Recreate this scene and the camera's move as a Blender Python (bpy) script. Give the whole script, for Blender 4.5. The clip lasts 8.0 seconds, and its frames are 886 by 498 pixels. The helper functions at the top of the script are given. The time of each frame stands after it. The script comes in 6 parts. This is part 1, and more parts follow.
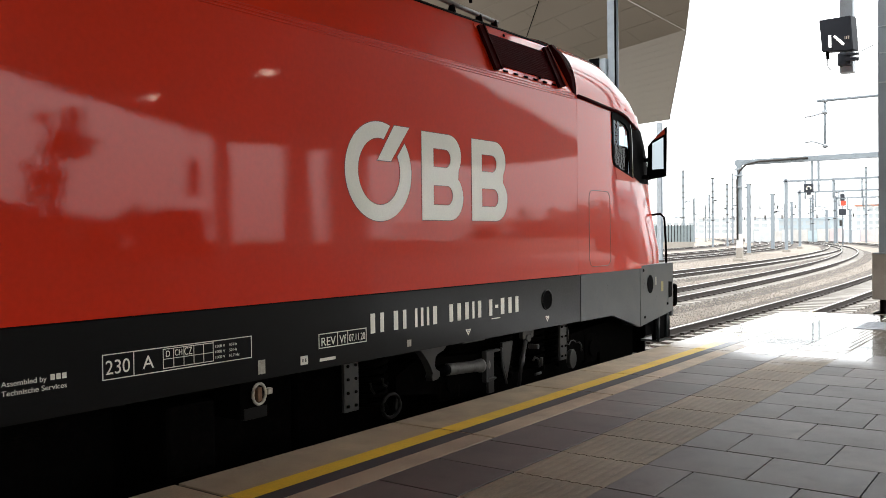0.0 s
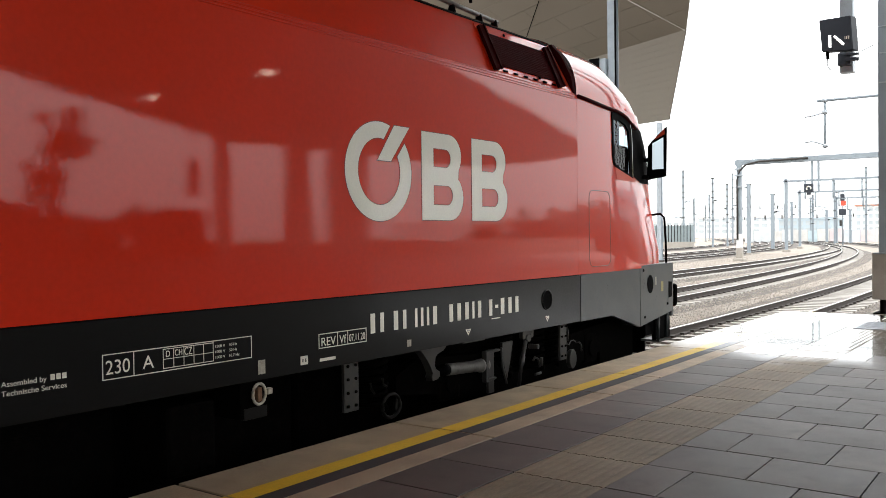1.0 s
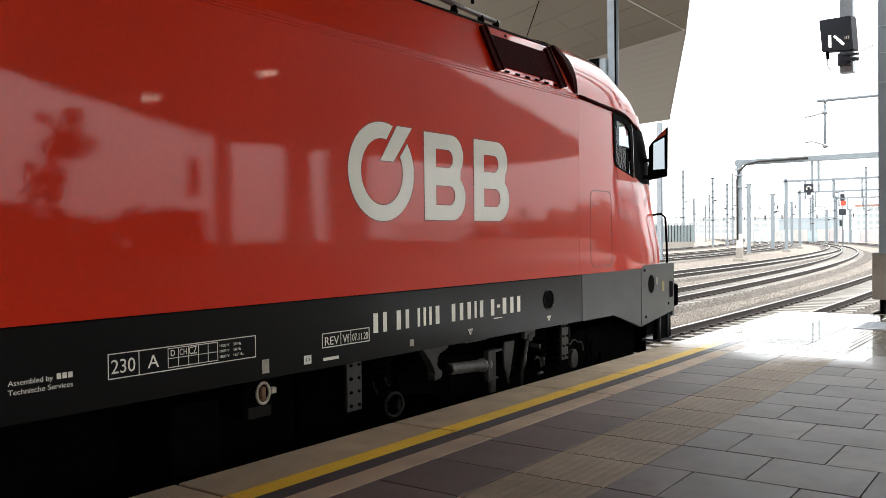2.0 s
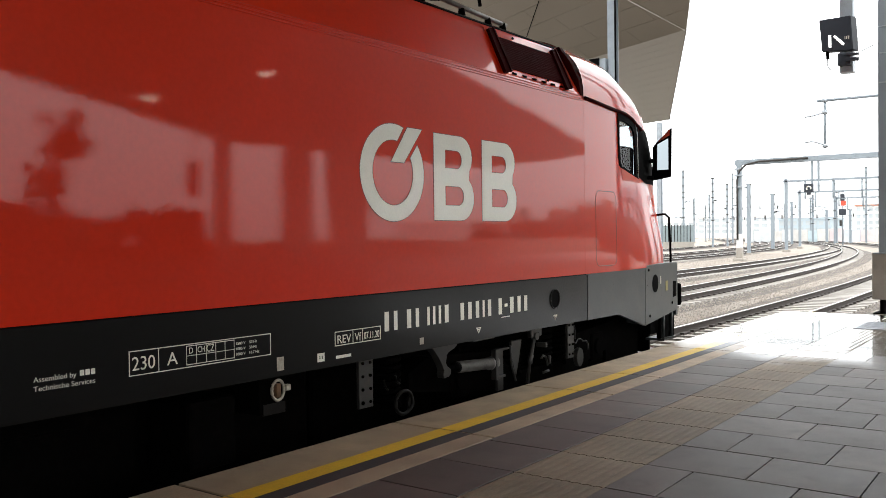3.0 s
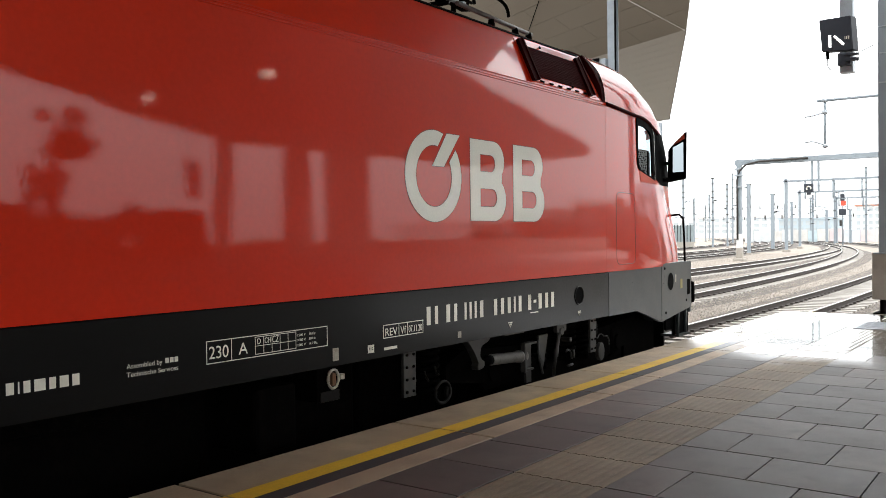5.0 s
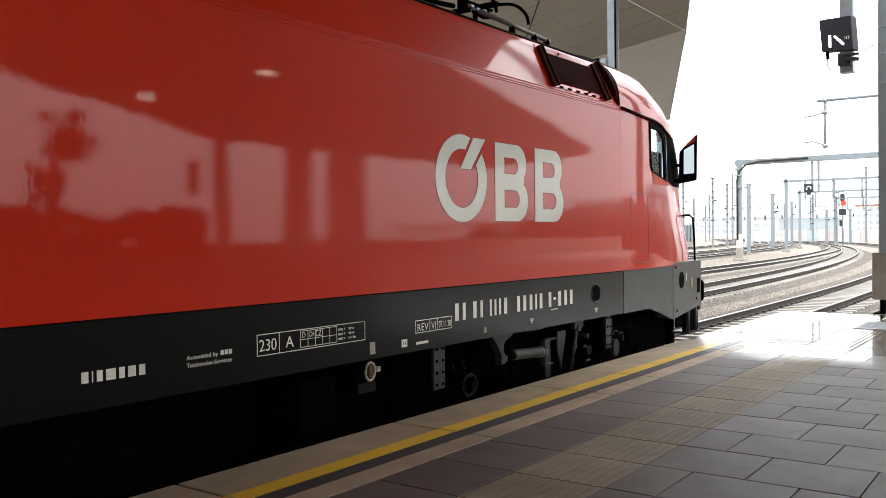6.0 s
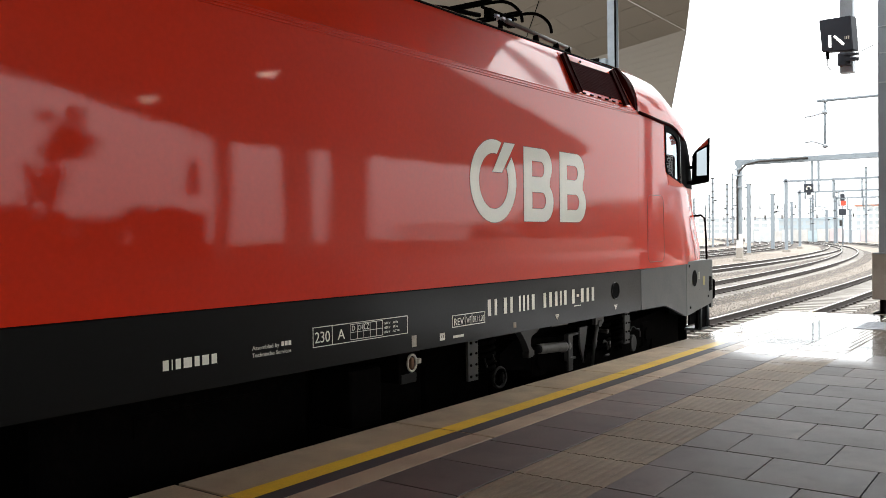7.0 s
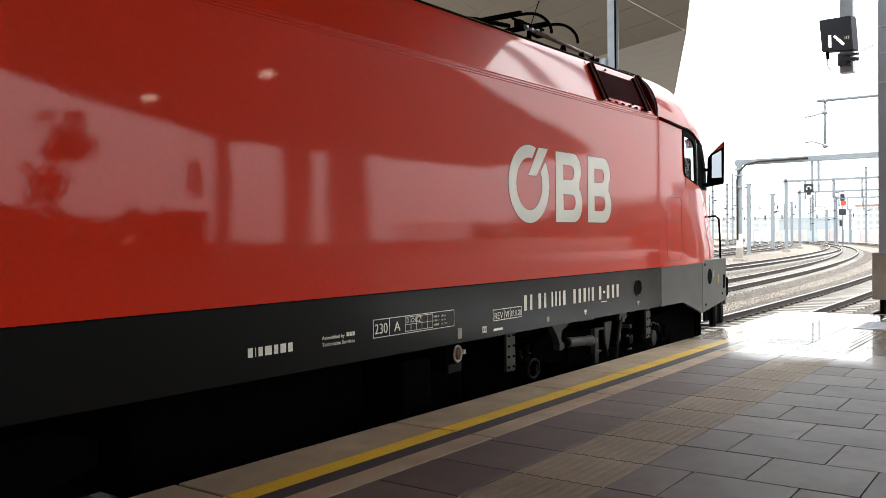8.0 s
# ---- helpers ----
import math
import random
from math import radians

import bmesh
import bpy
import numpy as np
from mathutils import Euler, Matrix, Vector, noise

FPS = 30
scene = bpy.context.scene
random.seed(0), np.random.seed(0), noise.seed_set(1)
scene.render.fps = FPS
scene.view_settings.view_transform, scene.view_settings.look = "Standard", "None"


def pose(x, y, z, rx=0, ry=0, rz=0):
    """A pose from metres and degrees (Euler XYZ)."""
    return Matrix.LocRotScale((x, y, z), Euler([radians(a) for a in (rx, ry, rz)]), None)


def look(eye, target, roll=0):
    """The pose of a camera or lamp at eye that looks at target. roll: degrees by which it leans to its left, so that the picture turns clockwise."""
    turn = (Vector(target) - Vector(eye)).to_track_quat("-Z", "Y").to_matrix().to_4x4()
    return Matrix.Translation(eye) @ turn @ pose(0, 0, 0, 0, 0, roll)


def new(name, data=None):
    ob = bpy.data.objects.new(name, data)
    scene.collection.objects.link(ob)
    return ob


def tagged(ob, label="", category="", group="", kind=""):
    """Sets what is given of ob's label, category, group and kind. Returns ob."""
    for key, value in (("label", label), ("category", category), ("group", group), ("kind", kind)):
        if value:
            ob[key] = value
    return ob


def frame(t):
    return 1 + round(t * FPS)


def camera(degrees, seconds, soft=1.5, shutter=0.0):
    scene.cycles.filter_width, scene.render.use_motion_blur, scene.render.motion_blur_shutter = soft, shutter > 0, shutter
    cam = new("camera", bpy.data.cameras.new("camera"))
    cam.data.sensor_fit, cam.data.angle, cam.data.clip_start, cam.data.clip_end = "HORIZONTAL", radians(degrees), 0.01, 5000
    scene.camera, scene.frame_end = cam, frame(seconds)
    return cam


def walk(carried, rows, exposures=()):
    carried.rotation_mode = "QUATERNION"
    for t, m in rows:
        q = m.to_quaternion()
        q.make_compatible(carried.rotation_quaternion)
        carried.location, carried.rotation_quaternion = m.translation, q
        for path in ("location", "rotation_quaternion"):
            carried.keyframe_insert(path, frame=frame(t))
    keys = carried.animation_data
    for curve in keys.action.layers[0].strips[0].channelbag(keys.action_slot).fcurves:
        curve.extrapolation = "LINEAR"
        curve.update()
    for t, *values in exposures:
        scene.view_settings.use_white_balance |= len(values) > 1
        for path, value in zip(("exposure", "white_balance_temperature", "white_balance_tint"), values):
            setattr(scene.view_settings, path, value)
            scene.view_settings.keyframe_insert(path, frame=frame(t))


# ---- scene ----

# ================= camera =================
cam = camera(54.47, 8.0, soft=0.7)
STAND = pose(0, 0, 1.42) @ pose(0, 0, 0, 89.163, 0, 36.154) @ pose(0, 0, 0, 0, 0, -0.649)
walk(cam, [(0.0, STAND), (8.0, STAND)])

# ================= world, sun, exposure =================
scene.view_settings.exposure = -0.45
world = bpy.data.worlds.new("overcast_sky")
scene.world = world
world.use_nodes = True
wn, wl = world.node_tree.nodes, world.node_tree.links
sky = wn.new("ShaderNodeTexSky")
sky.sky_type = 'NISHITA'
sky.sun_disc = False
sky.sun_elevation, sky.sun_rotation = radians(48), radians(25)
sky.dust_density, sky.air_density = 4.0, 1.2
grey = wn.new("ShaderNodeHueSaturation")
grey.inputs["Saturation"].default_value = 0.12
wl.new(sky.outputs[0], grey.inputs["Color"])
# overcast: more than twice as bright high up as at the horizon
wtc, wsep = wn.new("ShaderNodeTexCoord"), wn.new("ShaderNodeSeparateXYZ")
wl.new(wtc.outputs["Generated"], wsep.inputs[0])
rise = wn.new("ShaderNodeMapRange")
rise.inputs["From Min"].default_value, rise.inputs["From Max"].default_value = 0.0, 0.5
rise.inputs["To Min"].default_value, rise.inputs["To Max"].default_value = 17.0, 40.0
wl.new(wsep.outputs["Z"], rise.inputs["Value"])
veil = wn.new("ShaderNodeVectorMath")
veil.operation = 'SCALE'
veil.inputs[0].default_value = (0.97, 0.99, 1.0)
wl.new(rise.outputs[0], veil.inputs["Scale"])
cloud = wn.new("ShaderNodeMix")
cloud.data_type = 'RGBA'
cloud.inputs["Factor"].default_value = 0.8
wl.new(grey.outputs[0], cloud.inputs["A"])
wl.new(veil.outputs[0], cloud.inputs["B"])
wl.new(cloud.outputs["Result"], wn["Background"].inputs["Color"])
wn["Background"].inputs["Strength"].default_value = 0.15

sun_data = bpy.data.lights.new("sun", 'SUN')
sun_data.energy, sun_data.angle, sun_data.color = 0.7, radians(20), (1.0, 0.96, 0.9)
sun = new("sun", sun_data)
sun.matrix_world = look((0, 0, 0), (-0.28, -0.60, -0.74))


# ================= materials =================
def make_mat(name, base, rough=0.6, metal=0.0, coat=0.0, coat_rough=0.04, var=0.25, big=1.5, fine=60.0,
             bump=0.0, bump_scale=80.0, spread=0.1, random_piece=0.0, stain=None, stain_amount=0.0, stretch=(1, 1, 1), spec=0.5):
    """A surface with variation at two scales, optional stains, fine relief, and a change from piece to piece."""
    m = bpy.data.materials.new(name)
    m.use_nodes = True
    n, l = m.node_tree.nodes, m.node_tree.links
    p = n["Principled BSDF"]
    co = n.new("ShaderNodeTexCoord")
    mp = n.new("ShaderNodeMapping")
    mp.inputs["Scale"].default_value = stretch
    l.new(co.outputs["Object"], mp.inputs["Vector"])
    a, b = n.new("ShaderNodeTexNoise"), n.new("ShaderNodeTexNoise")
    a.inputs["Scale"].default_value, a.inputs["Detail"].default_value = big, 5
    b.inputs["Scale"].default_value, b.inputs["Detail"].default_value = fine, 3
    for t in (a, b):
        l.new(mp.outputs[0], t.inputs["Vector"])
    mixv = n.new("ShaderNodeMix")
    mixv.data_type = 'FLOAT'
    mixv.inputs[0].default_value = 0.45
    l.new(a.outputs["Fac"], mixv.inputs[2])
    l.new(b.outputs["Fac"], mixv.inputs[3])
    ramp = n.new("ShaderNodeMapRange")
    ramp.inputs["From Min"].default_value, ramp.inputs["From Max"].default_value = 0.3, 0.7
    ramp.inputs["To Min"].default_value, ramp.inputs["To Max"].default_value = 1 - var, 1 + var
    l.new(mixv.outputs[0], ramp.inputs["Value"])
    gain = ramp.outputs[0]
    if random_piece:
        oi = n.new("ShaderNodeObjectInfo")
        r2 = n.new("ShaderNodeMapRange")
        r2.inputs["To Min"].default_value, r2.inputs["To Max"].default_value = 1 - random_piece, 1 + random_piece
        l.new(oi.outputs["Random"], r2.inputs["Value"])
        mul = n.new("ShaderNodeMath")
        mul.operation = 'MULTIPLY'
        l.new(gain, mul.inputs[0])
        l.new(r2.outputs[0], mul.inputs[1])
        gain = mul.outputs[0]
    vm = n.new("ShaderNodeVectorMath")
    vm.operation = 'SCALE'
    vm.inputs[0].default_value = base
    l.new(gain, vm.inputs["Scale"])
    colour = vm.outputs[0]
    if stain:
        s = n.new("ShaderNodeTexNoise")
        s.inputs["Scale"].default_value, s.inputs["Detail"].default_value = big * 2.3, 8
        l.new(mp.outputs[0], s.inputs["Vector"])
        sr = n.new("ShaderNodeMapRange")
        sr.inputs["From Min"].default_value, sr.inputs["From Max"].default_value = 0.52, 0.72
        sr.inputs["To Max"].default_value = stain_amount
        l.new(s.outputs["Fac"], sr.inputs["Value"])
        mx = n.new("ShaderNodeMix")
        mx.data_type = 'RGBA'
        mx.inputs["B"].default_value = (*stain, 1)
        l.new(sr.outputs[0], mx.inputs["Factor"])
        l.new(colour, mx.inputs["A"])
        colour = mx.outputs["Result"]
    l.new(colour, p.inputs["Base Color"])
    rr = n.new("ShaderNodeMapRange")
    rr.inputs["From Min"].default_value, rr.inputs["From Max"].default_value = 0.3, 0.7
    rr.inputs["To Min"].default_value, rr.inputs["To Max"].default_value = max(0.02, rough - spread), min(1, rough + spread)
    l.new(mixv.outputs[0], rr.inputs["Value"])
    l.new(rr.outputs[0], p.inputs["Roughness"])
    p.inputs["Metallic"].default_value = metal
    p.inputs["Coat Weight"].default_value, p.inputs["Coat Roughness"].default_value = coat, coat_rough
    p.inputs["Specular IOR Level"].default_value = spec
    if bump:
        bt = n.new("ShaderNodeTexNoise")
        bt.inputs["Scale"].default_value, bt.inputs["Detail"].default_value = bump_scale, 4
        l.new(mp.outputs[0], bt.inputs["Vector"])
        bn = n.new("ShaderNodeBump")
        bn.inputs["Strength"].default_value, bn.inputs["Distance"].default_value = 1.0, bump
        l.new(bt.outputs["Fac"], bn.inputs["Height"])
        l.new(bn.outputs[0], p.inputs["Normal"])
    return m


def paint_mat(name, base, rough, coat, ripple):
    """Glossy vehicle paint: clear coat over colour, slightly wavy panels, faint streaks of dirt."""
    m = make_mat(name, base, rough, coat=coat, coat_rough=0.03, var=0.09, big=0.9, fine=25, spread=0.06, spec=0.10)
    m.node_tree.nodes["Principled BSDF"].inputs["Coat IOR"].default_value = 1.5
    n, l = m.node_tree.nodes, m.node_tree.links
    p = n["Principled BSDF"]
    co = n.new("ShaderNodeTexCoord")
    w1, w2 = n.new("ShaderNodeTexNoise"), n.new("ShaderNodeTexNoise")
    w1.inputs["Scale"].default_value, w1.inputs["Detail"].default_value = 1.6, 1
    w2.inputs["Scale"].default_value, w2.inputs["Detail"].default_value = 36.0, 3.0
    l.new(co.outputs["Object"], w1.inputs["Vector"])
    # the fine ripple is drawn out upright
    tall = n.new("ShaderNodeMapping")
    tall.inputs["Scale"].default_value = (1.0, 1.0, 0.7)
    l.new(co.outputs["Object"], tall.inputs["Vector"])
    l.new(tall.outputs[0], w2.inputs["Vector"])
    b1, b2 = n.new("ShaderNodeBump"), n.new("ShaderNodeBump")
    b1.inputs["Distance"].default_value, b2.inputs["Distance"].default_value = ripple, ripple * 0.115
    l.new(w1.outputs["Fac"], b1.inputs["Height"])
    l.new(w2.outputs["Fac"], b2.inputs["Height"])
    l.new(b1.outputs[0], b2.inputs["Normal"])
    l.new(b2.outputs[0], p.inputs["Normal"])
    l.new(b2.outputs[0], p.inputs["Coat Normal"])
    return m


def wet_mat(name, base, rough, random_piece, bump, edge=9.75, stain=(0.03, 0.03, 0.03), mottle=1.0, film=0.05, spec=0.4):
    """Paving that is dry under the roof and rain-wet beyond its edge."""
    m = make_mat(name, base, rough, var=0.55 * mottle, big=2.6, fine=130, bump=bump, bump_scale=260, random_piece=random_piece,
                 stain=stain, stain_amount=0.4 * mottle, spread=0.10, spec=spec)
    n, l = m.node_tree.nodes, m.node_tree.links
    p = n["Principled BSDF"]
    # fine aggregate and broad worn patches
    geo, sep = n.new("ShaderNodeNewGeometry"), n.new("ShaderNodeSeparateXYZ")
    colour = p.inputs["Base Color"].links[0].from_socket
    for scale, detail, lo, hi, a, b in ((110.0, 6.0, 0.40, 0.60, 0.70, 1.32), (1.7, 5.0, 0.35, 0.65, 0.78, 1.22)):
        grain, span, by = n.new("ShaderNodeTexNoise"), n.new("ShaderNodeMapRange"), n.new("ShaderNodeVectorMath")
        grain.inputs["Scale"].default_value, grain.inputs["Detail"].default_value, grain.inputs["Roughness"].default_value = scale, detail, 0.7
        l.new(geo.outputs["Position"], grain.inputs["Vector"])
        span.inputs["From Min"].default_value, span.inputs["From Max"].default_value = lo, hi
        span.inputs["To Min"].default_value, span.inputs["To Max"].default_value = 1 + (a - 1) * mottle, 1 + (b - 1) * mottle
        l.new(grain.outputs["Fac"], span.inputs["Value"])
        by.operation = 'SCALE'
        l.new(colour, by.inputs[0])
        l.new(span.outputs[0], by.inputs["Scale"])
        colour = by.outputs[0]
    l.new(colour, p.inputs["Base Color"])
    l.new(geo.outputs["Position"], sep.inputs[0])
    wob = n.new("ShaderNodeTexNoise")
    wob.inputs["Scale"].default_value, wob.inputs["Detail"].default_value = 1.3, 6
    l.new(geo.outputs["Position"], wob.inputs["Vector"])
    add = n.new("ShaderNodeMath")
    add.operation = 'MULTIPLY_ADD'
    add.inputs[1].default_value = 1.6
    l.new(wob.outputs["Fac"], add.inputs[0])
    l.new(sep.outputs["Y"], add.inputs[2])
    wet = n.new("ShaderNodeMapRange")
    wet.inputs["From Min"].default_value, wet.inputs["From Max"].default_value = edge + 0.9, edge + 2.3
    each, lift = n.new("ShaderNodeObjectInfo"), n.new("ShaderNodeMath")
    lift.operation = 'MULTIPLY_ADD'
    lift.inputs[1].default_value = 0.45
    l.new(each.outputs["Random"], lift.inputs[0])
    l.new(add.outputs[0], lift.inputs[2])
    l.new(lift.outputs[0], wet.inputs["Value"])
    old = p.inputs["Roughness"].links[0].from_socket
    mr = n.new("ShaderNodeMix")
    mr.data_type = 'FLOAT'
    mr.inputs[3].default_value = 0.12 + film
    l.new(wet.outputs[0], mr.inputs[0])
    l.new(old, mr.inputs[2])
    l.new(mr.outputs[0], p.inputs["Roughness"])
    l.new(wet.outputs[0], p.inputs["Coat Weight"])
    p.inputs["Coat Roughness"].default_value = film
    return m


RED = paint_mat("red_gloss_paint", (0.62, 0.021, 0.0008), 0.40, 0.92, 0.0016)
BRIGHT_RED = make_mat("bright_red_paint", (0.62, 0.06, 0.02), 0.5, var=0.05)
# far darker than the skirt's grey: the dim aft end is put into the base
GREY = make_mat("shaded_grey_frame", (0.0022, 0.0020, 0.0018), 0.5, coat=1.0, coat_rough=0.18, var=0.16, big=1.2, fine=40, spread=0.1, spec=0.1)
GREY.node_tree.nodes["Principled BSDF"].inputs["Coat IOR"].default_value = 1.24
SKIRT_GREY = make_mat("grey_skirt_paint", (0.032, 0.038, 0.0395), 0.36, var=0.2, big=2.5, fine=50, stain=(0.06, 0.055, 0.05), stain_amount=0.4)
LIGHT_GREY = make_mat("light_grey_paint", (0.045, 0.053, 0.054), 0.36, var=0.16, big=2, fine=50, stain=(0.07, 0.065, 0.06), stain_amount=0.4)
# base below any real black: deep shade under the frame is put into it
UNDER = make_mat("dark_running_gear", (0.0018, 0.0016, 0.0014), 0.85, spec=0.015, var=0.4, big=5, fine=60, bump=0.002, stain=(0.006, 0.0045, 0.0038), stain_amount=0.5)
UNDER_GREY = make_mat("dusty_grey_steel", (0.028, 0.026, 0.024), 0.5, var=0.3, big=6, fine=70, stain=(0.05, 0.04, 0.03), stain_amount=0.6)
DAMPER_GREY = make_mat("light_grey_damper_paint", (0.13, 0.122, 0.112), 0.45, var=0.25, big=6, fine=60, stain=(0.04, 0.035, 0.03), stain_amount=0.5)
# brown steel for aft underparts, with the shade there put into its colour
SHADED_BROWN = make_mat("shaded_brown_steel", (0.0042, 0.0030, 0.0023), 0.7, var=0.3, big=5, fine=60, spec=0.2)
RUSTY = make_mat("rust_brown_steel", (0.13, 0.065, 0.032), 0.8, var=0.4, big=9, fine=80)
BLACK = make_mat("black_rubber", (0.0022, 0.0022, 0.0024), 0.7, var=0.2, spec=0.02)
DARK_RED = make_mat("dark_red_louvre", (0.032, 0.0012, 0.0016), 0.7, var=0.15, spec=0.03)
CREAM = make_mat("cream_lettering", (0.84, 0.80, 0.69), 0.42, coat=0.7, coat_rough=0.06, var=0.08, spread=0.05)
OUTLINE = make_mat("emblem_outline", (0.16, 0.05, 0.035), 0.5, var=0.05)
WORN = make_mat("worn_pale_paint", (0.42, 0.38, 0.31), 0.6, var=0.3, big=9, fine=80, stain=(0.15, 0.1, 0.07), stain_amount=0.6)
DARK_BOX = make_mat("dark_signal_housing", (0.038, 0.043, 0.054), 0.5, var=0.2, spec=0.3)
SILVER = make_mat("brushed_silver", (0.55, 0.55, 0.54), 0.3, metal=0.9, var=0.15, fine=90)
STEEL = make_mat("galvanised_steel", (0.42, 0.46, 0.50), 0.45, metal=0.5, var=0.16, big=3, fine=45, stain=(0.3, 0.3, 0.3), stain_amount=0.4)
MAST_STEEL = make_mat("weathered_mast_steel", (0.24, 0.27, 0.30), 0.5, metal=0.3, var=0.2, big=3, fine=45, stain=(0.18, 0.19, 0.2), stain_amount=0.5)
PALE_STEEL = make_mat("pale_painted_mast", (0.26, 0.30, 0.33), 0.55, var=0.1, big=2)
RAIL_TOP = make_mat("polished_rail", (0.55, 0.53, 0.5), 0.25, metal=0.9, var=0.1)
RUST = make_mat("rusty_rail_side", (0.048, 0.038, 0.033), 0.8, var=0.3, big=4, fine=70)
SLEEPER = make_mat("concrete_sleeper", (0.36, 0.335, 0.305), 0.85, var=0.15, big=3, fine=60, random_piece=0.12)
MIRROR = make_mat("mirror_glass", (0.36, 0.41, 0.44), 0.03, metal=1.0, var=0.02, spread=0.01)
COPING = wet_mat("beige_coping_concrete", (0.41, 0.33, 0.225), 0.6, 0.07, 0.0006, edge=10.2, stain=(0.2, 0.16, 0.12), mottle=0.6, film=0.13)
YELLOW = wet_mat("yellow_line_paint", (0.78, 0.53, 0.03), 0.55, 0.03, 0.0003, edge=10.4, stain=(0.42, 0.31, 0.1), mottle=0.3, film=0.13)
NAVY = wet_mat("dark_blue_contrast_strip", (0.034, 0.036, 0.041), 0.65, 0.04, 0.0003, edge=10.2, stain=(0.07, 0.065, 0.06), mottle=0.6, film=0.13)
TILE = wet_mat("grey_paving_slab", (0.082, 0.071, 0.063), 0.55, 0.34, 0.0007)
TACTILE = wet_mat("beige_ribbed_slab", (0.235, 0.192, 0.132), 0.65, 0.08, 0.0005, mottle=0.6, spec=0.3)
JOINT = make_mat("dark_joint", (0.018, 0.016, 0.015), 0.9, var=0.3, big=0.6, stain=(0.24, 0.22, 0.20), stain_amount=0.75)
ASPHALT = make_mat("pale_worn_asphalt", (0.30, 0.28, 0.26), 0.85, var=0.2, big=1.0, fine=40, spec=0.2)
LEAF = make_mat("dark_leaves", (0.045, 0.07, 0.03), 0.6, var=0.3, spec=0.2)
BARK = make_mat("grey_bark", (0.09, 0.075, 0.06), 0.9, var=0.3, big=4)
CONCRETE = make_mat("pier_concrete", (0.36, 0.33, 0.29), 0.8, var=0.15, big=2, fine=50, bump=0.002, stain=(0.2, 0.18, 0.15), stain_amount=0.4)
SOFFIT = make_mat("beige_soffit_panel", (0.172, 0.147, 0.114), 0.6, var=0.06, big=0.4, fine=20)
SOFFIT_GAP = make_mat("soffit_joint", (0.05, 0.045, 0.04), 0.8, var=0.1)
PALE_WALL = make_mat("pale_render", (0.76, 0.76, 0.75), 0.8, var=0.06, big=0.1, fine=4)
BLUE_WALL = make_mat("blue_grey_facade", (0.42, 0.50, 0.55), 0.6, var=0.08, big=0.1, fine=3)
SCREEN = make_mat("grey_green_screen", (0.22, 0.265, 0.275), 0.6, var=0.15, big=1.5)
WINDOW = make_mat("far_window_glass", (0.46, 0.50, 0.52), 0.15, var=0.2, big=0.3)
TERRACOTTA = make_mat("reddish_roof", (0.45, 0.22, 0.15), 0.8, var=0.15, big=0.5)


def glass_mat(name, tint):
    m = bpy.data.materials.new(name)
    m.use_nodes = True
    n, l = m.node_tree.nodes, m.node_tree.links
    n.clear()
    out, mix, tr, gl = (n.new(k) for k in ("ShaderNodeOutputMaterial", "ShaderNodeMixShader", "ShaderNodeBsdfTransparent", "ShaderNodeBsdfGlossy"))
    tr.inputs[0].default_value = (*tint, 1)
    gl.inputs["Roughness"].default_value = 0.02
    mix.inputs[0].default_value = 0.07
    l.new(tr.outputs[0], mix.inputs[1])
    l.new(gl.outputs[0], mix.inputs[2])
    l.new(mix.outputs[0], out.inputs[0])
    return m


def glow_mat(name, colour, strength):
    m = make_mat(name, colour, 0.4, var=0.02)
    p = m.node_tree.nodes["Principled BSDF"]
    p.inputs["Emission Color"].default_value = (*colour, 1)
    p.inputs["Emission Strength"].default_value = strength
    return m


GLASS = glass_mat("cab_glass", (0.74, 0.80, 0.82))
LAMP_GLOW = glow_mat("downlight_glow", (1.0, 0.80, 0.62), 26.0)
SIGN_GLOW = glow_mat("signal_bar_glow", (1.0, 1.0, 0.96), 3.0)
RED_GLOW = glow_mat("red_signal_glow", (0.9, 0.06, 0.03), 1.0)


def ballast_mat():
    m = make_mat("limestone_ballast", (0.31, 0.272, 0.232), 0.9, var=0.30, big=0.35, fine=9, stain=(0.30, 0.22, 0.16), stain_amount=0.5)
    n, l = m.node_tree.nodes, m.node_tree.links
    p = n["Principled BSDF"]
    co = n.new("ShaderNodeTexCoord")
    v = n.new("ShaderNodeTexVoronoi")
    v.inputs["Scale"].default_value = 14.0
    l.new(co.outputs["Object"], v.inputs["Vector"])
    b = n.new("ShaderNodeBump")
    b.inputs["Distance"].default_value = 0.05
    l.new(v.outputs["Distance"], b.inputs["Height"])
    b.invert = True
    l.new(b.outputs[0], p.inputs["Normal"])
    return m


BALLAST = ballast_mat()
# dirty ballast, darkened further to paint in the shade between sleepers
BED = make_mat("dirty_shaded_ballast", (0.115, 0.10, 0.088), 0.95, var=0.45, big=0.6, fine=22, bump=0.03, bump_scale=16)


STONE = make_mat("ballast_stone", (0.35, 0.31, 0.268), 0.9, var=0.2, big=2, fine=40)
_n, _l = STONE.node_tree.nodes, STONE.node_tree.links
_geo, _hsv = _n.new("ShaderNodeNewGeometry"), _n.new("ShaderNodeMapRange")
_hsv.inputs["To Min"].default_value, _hsv.inputs["To Max"].default_value = 0.74, 1.3
_old = _n["Principled BSDF"].inputs["Base Color"].links[0].from_socket
_sc = _n.new("ShaderNodeVectorMath")
_sc.operation = 'SCALE'
_l.new(_geo.outputs["Random Per Island"], _hsv.inputs["Value"])
_l.new(_old, _sc.inputs[0])
